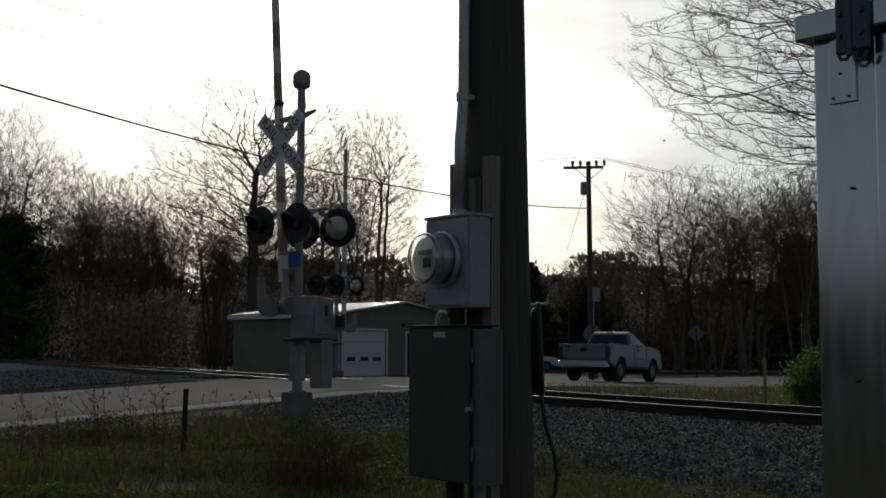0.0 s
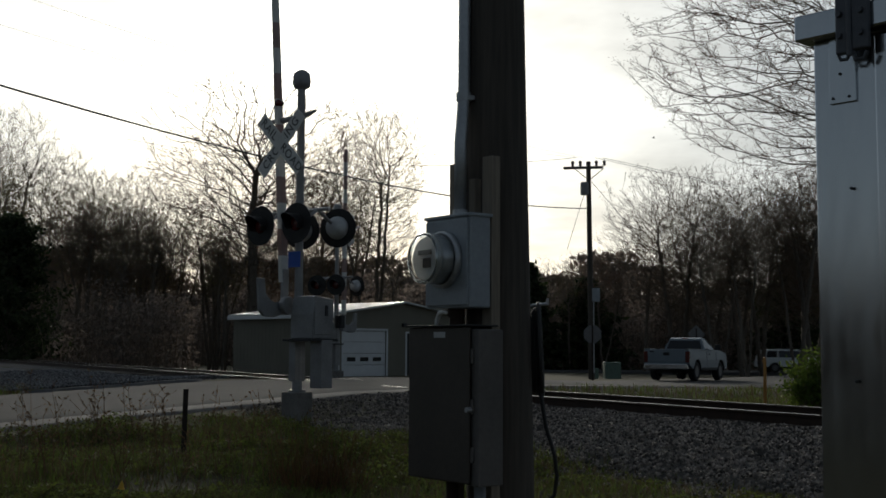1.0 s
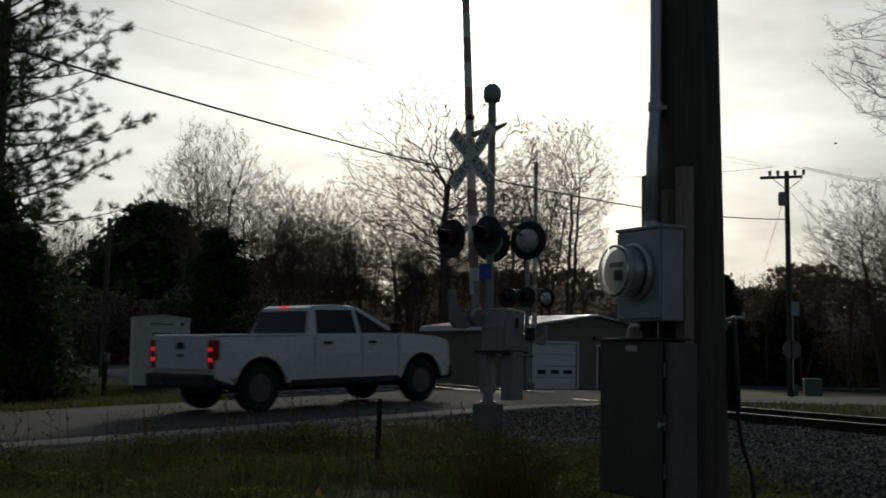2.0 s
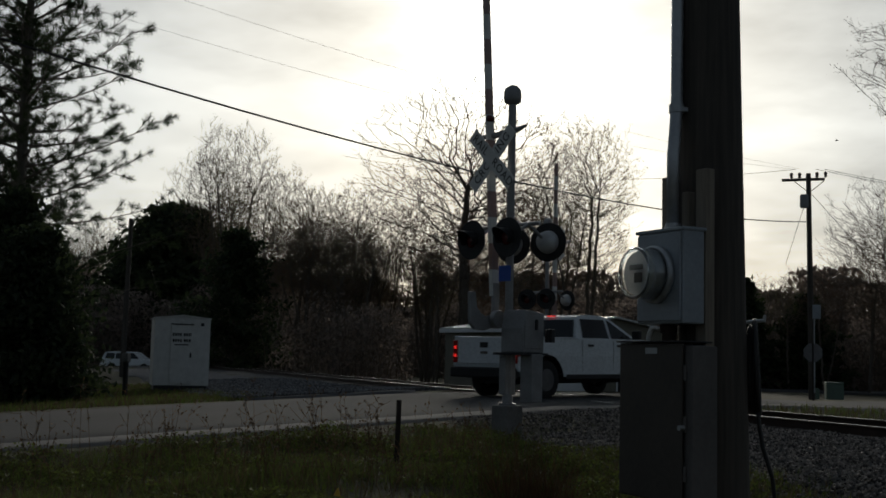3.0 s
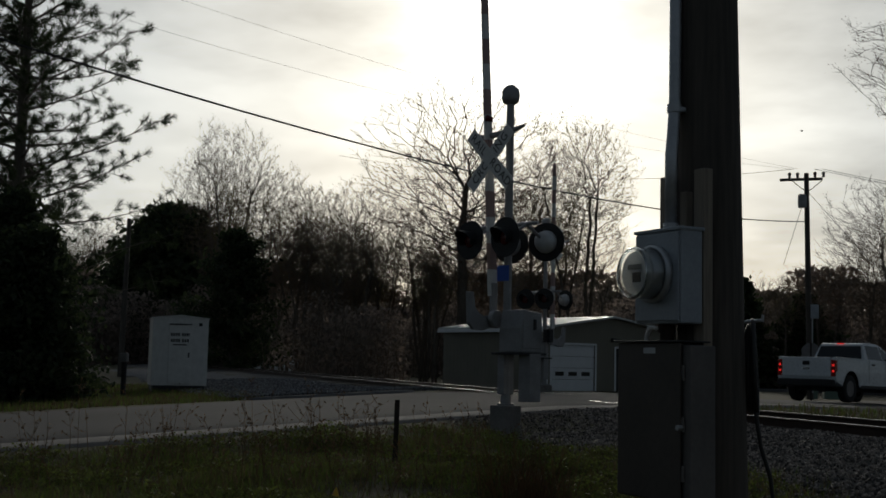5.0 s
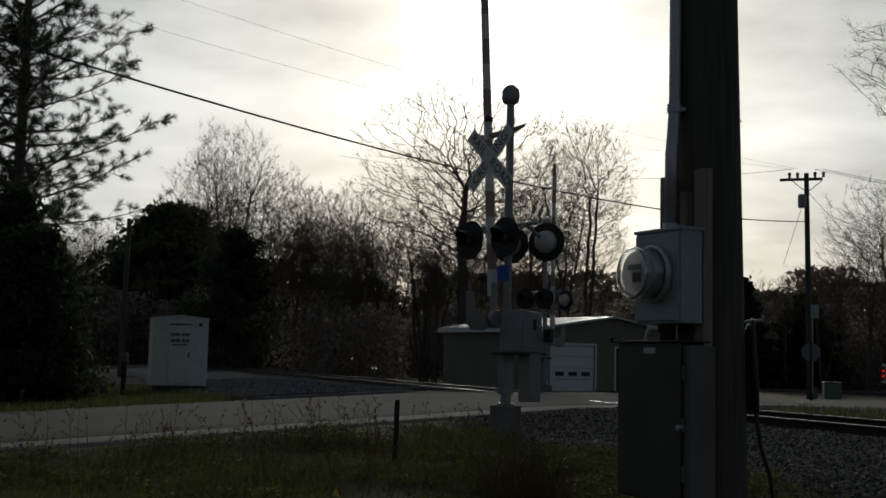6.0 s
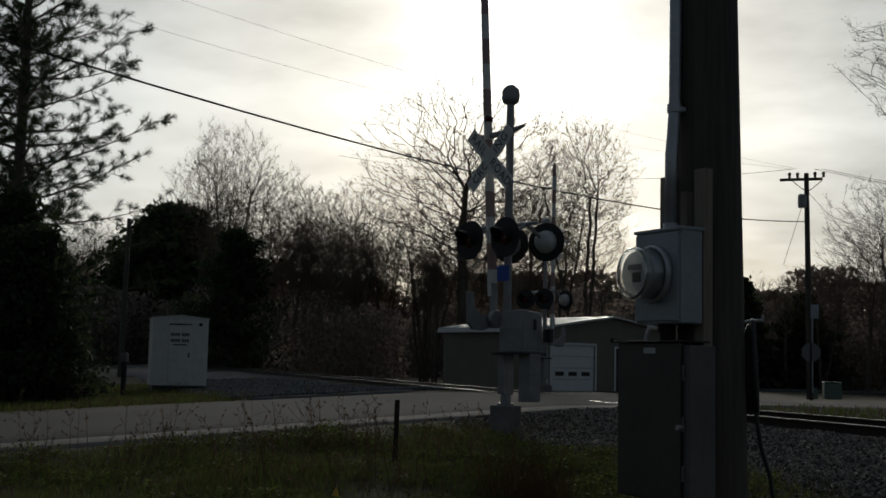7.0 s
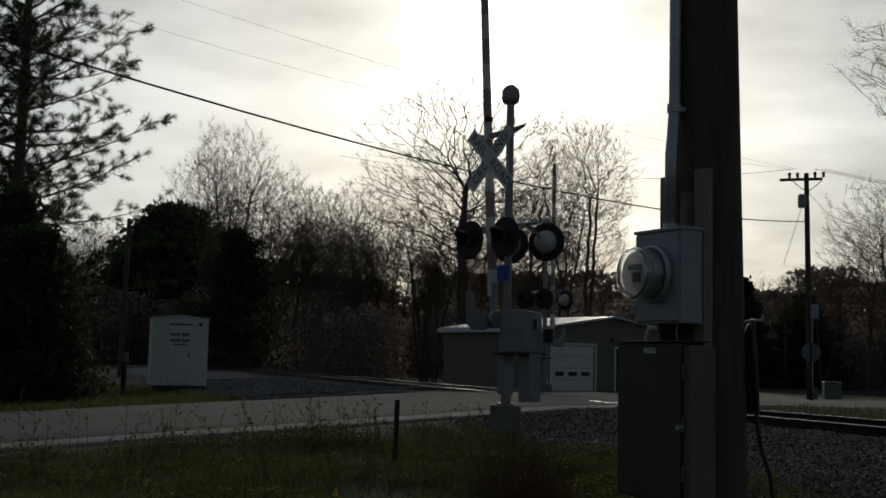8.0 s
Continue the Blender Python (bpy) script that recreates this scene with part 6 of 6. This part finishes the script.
# ---- a bird high over the highway ----
def build_bird():
    b = empty("bird", pose(0, 0, 0), "small dark bird flying far off", "bird")
    bm = bmesh.new()
    lathe(bm, [(0.001, -0.2), (0.04, -0.12), (0.06, 0.0), (0.045, 0.1), (0.03, 0.16), (0.001, 0.2)], pose(0, 0, 0, 0, 90, 0), 10)
    part("body", bm, M_black, b)
    wings = []
    for sgn in (1, -1):
        bm = bmesh.new()
        v0 = [(-0.07, 0.0, 0.0), (0.08, 0.0, 0.0), (0.06, 0.2 * sgn, 0.02), (-0.04, 0.36 * sgn, 0.0), (-0.09, 0.18 * sgn, 0.01)]
        a = [bm.verts.new(c) for c in v0]
        c = [bm.verts.new((x, y, z + 0.012)) for x, y, z in v0]
        bm.faces.new(a)
        bm.faces.new(list(reversed(c)))
        for i in range(5):
            bm.faces.new((a[i], a[(i + 1) % 5], c[(i + 1) % 5], c[i]))
        wings.append(part("wing", bm, M_black, b))
    return b, wings


bird, bird_wings = build_bird()


# ================= grass and weeds =================
def build_grass():
    rng = np.random.default_rng(61)
    verts, faces = [], []
    def blade(x, y, z, h, w, lean, a):
        dx, dy = math.cos(a), math.sin(a)
        n = len(verts)
        ex, ey = lean * math.cos(a + 1.3), lean * math.sin(a + 1.3)
        verts.extend([(x - dx * w, y - dy * w, z - 0.02), (x + dx * w, y + dy * w, z - 0.02), (x + ex * 0.4 + dx * w * 0.7, y + ey * 0.4 + dy * w * 0.7, z + h * 0.6),
                      (x + ex * 0.4 - dx * w * 0.7, y + ey * 0.4 - dy * w * 0.7, z + h * 0.6), (x + ex, y + ey, z + h)])
        faces.extend([(n, n + 1, n + 2, n + 3), (n + 3, n + 2, n + 4)])
    count = 0
    while count < 52000:
        y = rng.uniform(8, 21)
        x = rng.uniform(-0.62, 0.5) * y
        w = x * TN.x + y * TN.y - LINE
        o = road_off(x, y)
        if o < 0.55:
            continue
        edge = ballast_edge(x * T.x + y * T.y)
        if w > -edge + 0.5 or w > -edge - 0.6 and rng.random() < 0.75:
            continue
        patch = noise.noise(Vector((x * 0.6, y * 0.6, 9)))
        if rng.random() > 0.62 + patch:
            continue
        h = rng.uniform(0.03, 0.15) * (1 + 0.9 * patch) * sstep(0.3, 1.6, o)
        blade(x, y, ground_z(x, y), h, rng.uniform(0.003, 0.008), rng.uniform(0.02, 0.14), rng.uniform(0, 6.28))
        count += 1
    for _ in range(30000):
        s, o_ = rng.uniform(8, 34), rng.uniform(1.8, 13)
        x, y, _z = on_line(s, o_, 0)
        if road_off(x, y) < 0.5:
            continue
        blade(x, y, ground_z(x, y), rng.uniform(0.07, 0.2), 0.01, rng.uniform(0.01, 0.08), rng.uniform(0, 6.28))
    # verge between the road and the relay house
    for _ in range(16000):
        x, y, _z = on_line(rng.uniform(20, 46), rng.uniform(-14, -7.0), 0)
        if road_off(x, y) > -WIDTH - 0.35:
            continue
        blade(x, y, ground_z(x, y), rng.uniform(0.05, 0.2), 0.012, rng.uniform(0.02, 0.12), rng.uniform(0, 6.28))
    me = bpy.data.meshes.new("grass")
    me.from_pydata(verts, [], faces)
    tagged(link("grass", me, M_grass), "rough spring grass with dry blades", "grass", kind="stuff")


build_grass()


def build_low_weeds():
    rng = np.random.default_rng(72)
    pts = []
    while len(pts) < 60000:
        y = rng.uniform(9, 18)
        x = rng.uniform(-0.62, 0.48) * y
        if road_off(x, y) < 0.7 or x * TN.x + y * TN.y - LINE > -ballast_edge(x * T.x + y * T.y) - 0.1:
            continue
        patch = noise.noise(Vector((x * 0.8, y * 0.8, 31))) + 0.5 * noise.noise(Vector((x * 2.6, y * 2.6, 7)))
        if rng.random() > 0.3 + 1.3 * patch:
            continue
        pts.append((x, y, ground_z(x, y) + rng.uniform(0.0, 0.16) * (0.4 + max(patch, 0))))
    tagged(link("low_weeds", mesh_from_leaves("low_weeds", pts, 0.024, rng, squash=0.6), M_weed), "patches of low broad-leaved green weeds", "weeds", kind="stuff")


build_low_weeds()


def build_weeds():
    rng = np.random.default_rng(71)
    segs, pts = [], []
    for i in range(150):
        y = rng.uniform(11, 15.5)
        x = rng.uniform(-0.58, -0.11) * y
        o = road_off(x, y)
        if o < 0.7:
            continue
        if x > -2.2 and i % 3:
            continue
        p = np.array([x, y, ground_z(x, y) - 0.03])
        d = np.array([rng.normal() * 0.16, rng.normal() * 0.16, 1.0])
        h = rng.uniform(0.3, 0.9)
        for k in range(4):
            d = d + rng.normal(size=3) * 0.1
            d /= np.linalg.norm(d)
            q = p + d * h / 4
            segs.append((p, q, 0.005 - 0.0008 * k, 0.0042 - 0.0008 * k))
            p = q
            if k:
                for _ in range(2):
                    e = d + rng.normal(size=3) * 0.6
                    e /= np.linalg.norm(e)
                    tip = p + e * rng.uniform(0.05, 0.2)
                    segs.append((p, tip, 0.0028, 0.0015))
                    pts += [tip, (tip + p) / 2]
    w = empty("weeds", pose(0, 0, 0), "tall dry weed stalks along the road", "weeds", kind="stuff")
    link("stalks", mesh_from_segments("stalks", segs, 3), M_dry, w)
    link("foliage", mesh_from_leaves("foliage", pts, 0.022, rng), M_dry, w)
    # rusty tuft
    segs = []
    for i in range(340):
        a, r = rng.uniform(0, 6.28), 0.5 * math.sqrt(rng.uniform(0, 1)) ** 1.5
        x, y = -1.25 + math.cos(a) * r, 12.0 + math.sin(a) * r
        p = np.array([x, y, ground_z(x, y) - 0.02])
        e = p + np.array([math.cos(a) * 0.05 + rng.normal() * 0.12, math.sin(a) * 0.05 + rng.normal() * 0.12, rng.uniform(0.2, 0.7)])
        segs.append((p, e, 0.0038, 0.001))
    t = tagged(link("grass_tuft", mesh_from_segments("grass_tuft", segs, 3), M_rust), "rust-brown tuft of dry bunch grass", "grass tuft")


build_weeds()


# ---- ties under the rails ----
def build_ties():
    bm = bmesh.new()
    box(bm, (-1.3, -0.115, -0.18), (1.3, 0.115, 0.0), 0.012)
    me = bpy.data.meshes.new("tie")
    bm.to_mesh(me)
    bm.free()
    ang = math.degrees(math.atan2(TN.y, TN.x))
    for i in range(90):
        s = -4 + i * 0.55
        x, y, z = on_line(s, 0, -0.148)
        ro = road_off(x, y)
        if -WIDTH - 0.6 < ro < 0.6:
            continue
        ob = link("tie", me, M_tie, track)
        ob.matrix_basis = pose(x, y, z + random.uniform(-0.015, 0.01), 0, 0, ang + random.uniform(-1.2, 1.2))


build_ties()


# ================= what moves =================
def motions():
    def drive(veh, wheels, r, rows, tilt=True):
        out_rows, last, turn = [], None, 0.0
        for t, x, y, yaw in rows:
            f = Vector((math.cos(radians(yaw)), math.sin(radians(yaw))))
            zf = [road_z(x + f.x * k, y + f.y * k) for k in (1.7, 0, -1.7)] if tilt else [-0.83] * 3
            z = (zf[0] + zf[2]) / 2 + 0.02 if tilt else -0.83
            pitch = math.degrees(math.atan2(zf[0] - zf[2], 3.4))
            out_rows.append((t, pose(x, y, z, 0, -pitch, yaw)))
        walk(veh, out_rows)
        # wheels roll with the way covered
        dense, dist = [], 0.0
        pts = [(t, x, y) for t, x, y, _ in rows]
        for (t0, x0, y0), (t1, x1, y1) in zip(pts, pts[1:]):
            d = math.hypot(x1 - x0, y1 - y0)
            n = max(1, math.ceil(d / r / 1.2))
            for i in range(n):
                dense.append((t0 + (t1 - t0) * i / n, dist + d * i / n))
            dist += d
        dense.append((pts[-1][0], dist))
        for w in wheels:
            loc = w.location.copy()
            seen, keep = set(), []
            for t, s in dense:
                if frame(t) in seen:
                    continue
                seen.add(frame(t))
                keep.append((t, Matrix.Translation(loc) @ Matrix.Rotation(s / r, 4, "Y")))
            walk(w, keep)

    head = 55.5
    way = Vector((math.cos(radians(head)), math.sin(radians(head))))
    off = Vector((way.y, -way.x))
    # white pickup: way along its line, of the middle between the axles
    start = Vector((-4.4, 24.1)) - off * 0.4 - way * 2.45
    rows = []
    for t, s in WHITE_WAY:
        p = start + way * s
        rows.append((t, p.x, p.y, head))
    drive(white_truck, white_wheels, 0.425, rows)
    rows = []
    for t, s in ((0.0, -2.4), (0.3, 0.0), (0.6, 2.25), (0.9, 4.6), (1.5, 9.4), (2.0, 13.2), (3.0, 20.0), (5.0, 30.0), (8.0, 32.0)):
        f = Vector((0.5, 0.866))
        p = Vector((6.8, 40.2)) + f * (s + 1.67) - Vector((0.866, -0.5)) * 0.85
        rows.append((t, p.x, p.y, 60.0))
    drive(silver_truck, silver_wheels, 0.37, rows)
    walk(bird, [(t, pose(x, y, z, 0, 0, 170)) for t, x, y, z in BIRD_WAY])
    for k, w in enumerate(bird_wings):
        walk(w, [(i * 0.25, pose(0, 0, 0, (18 if k else -18) * (1 if i % 2 else -1), 0, 0)) for i in range(33)])
    drive(suv_white, suv_wheels, 0.37, [(t, 12.1 + 19.7 * (t - 0.3), 88.5, 0.0) for t in (0.0, 0.3, 0.9, 2.0, 4.0, 8.0)], False)
    drive(suv_far, far_wheels, 0.37, [(t, x, 95.0, 0.0) for t, x in ((0.0, -75.0), (4.5, -32.6), (4.7, -31.5), (6.4, -21.1), (6.5, -19.9), (6.6, -18.6), (8.0, -1.0))], False)


BIRD_WAY = [(0.0, 26.0, 138.4, 25.4), (1.0, 24.8, 138.6, 25.8), (1.5, 23.9, 139.4, 26.0), (3.5, 20.3, 143.9, 28.0), (4.5, 19.2, 143.7, 28.4), (5.5, 13.9, 142.6, 29.1),
            (6.5, 6.8, 141.3, 29.9), (8.0, 4.5, 141.0, 29.6)]
WHITE_WAY = [(0.0, -16.3), (1.0, -8.2), (1.4, -5.0), (1.5, -4.2), (1.8, -1.75), (2.0, 0.02), (2.2, 1.6), (3.3, 9.5), (4.0, 14.8), (4.5, 18.35), (5.8, 27.9), (6.5, 33.0), (8.0, 44.0)]
motions()
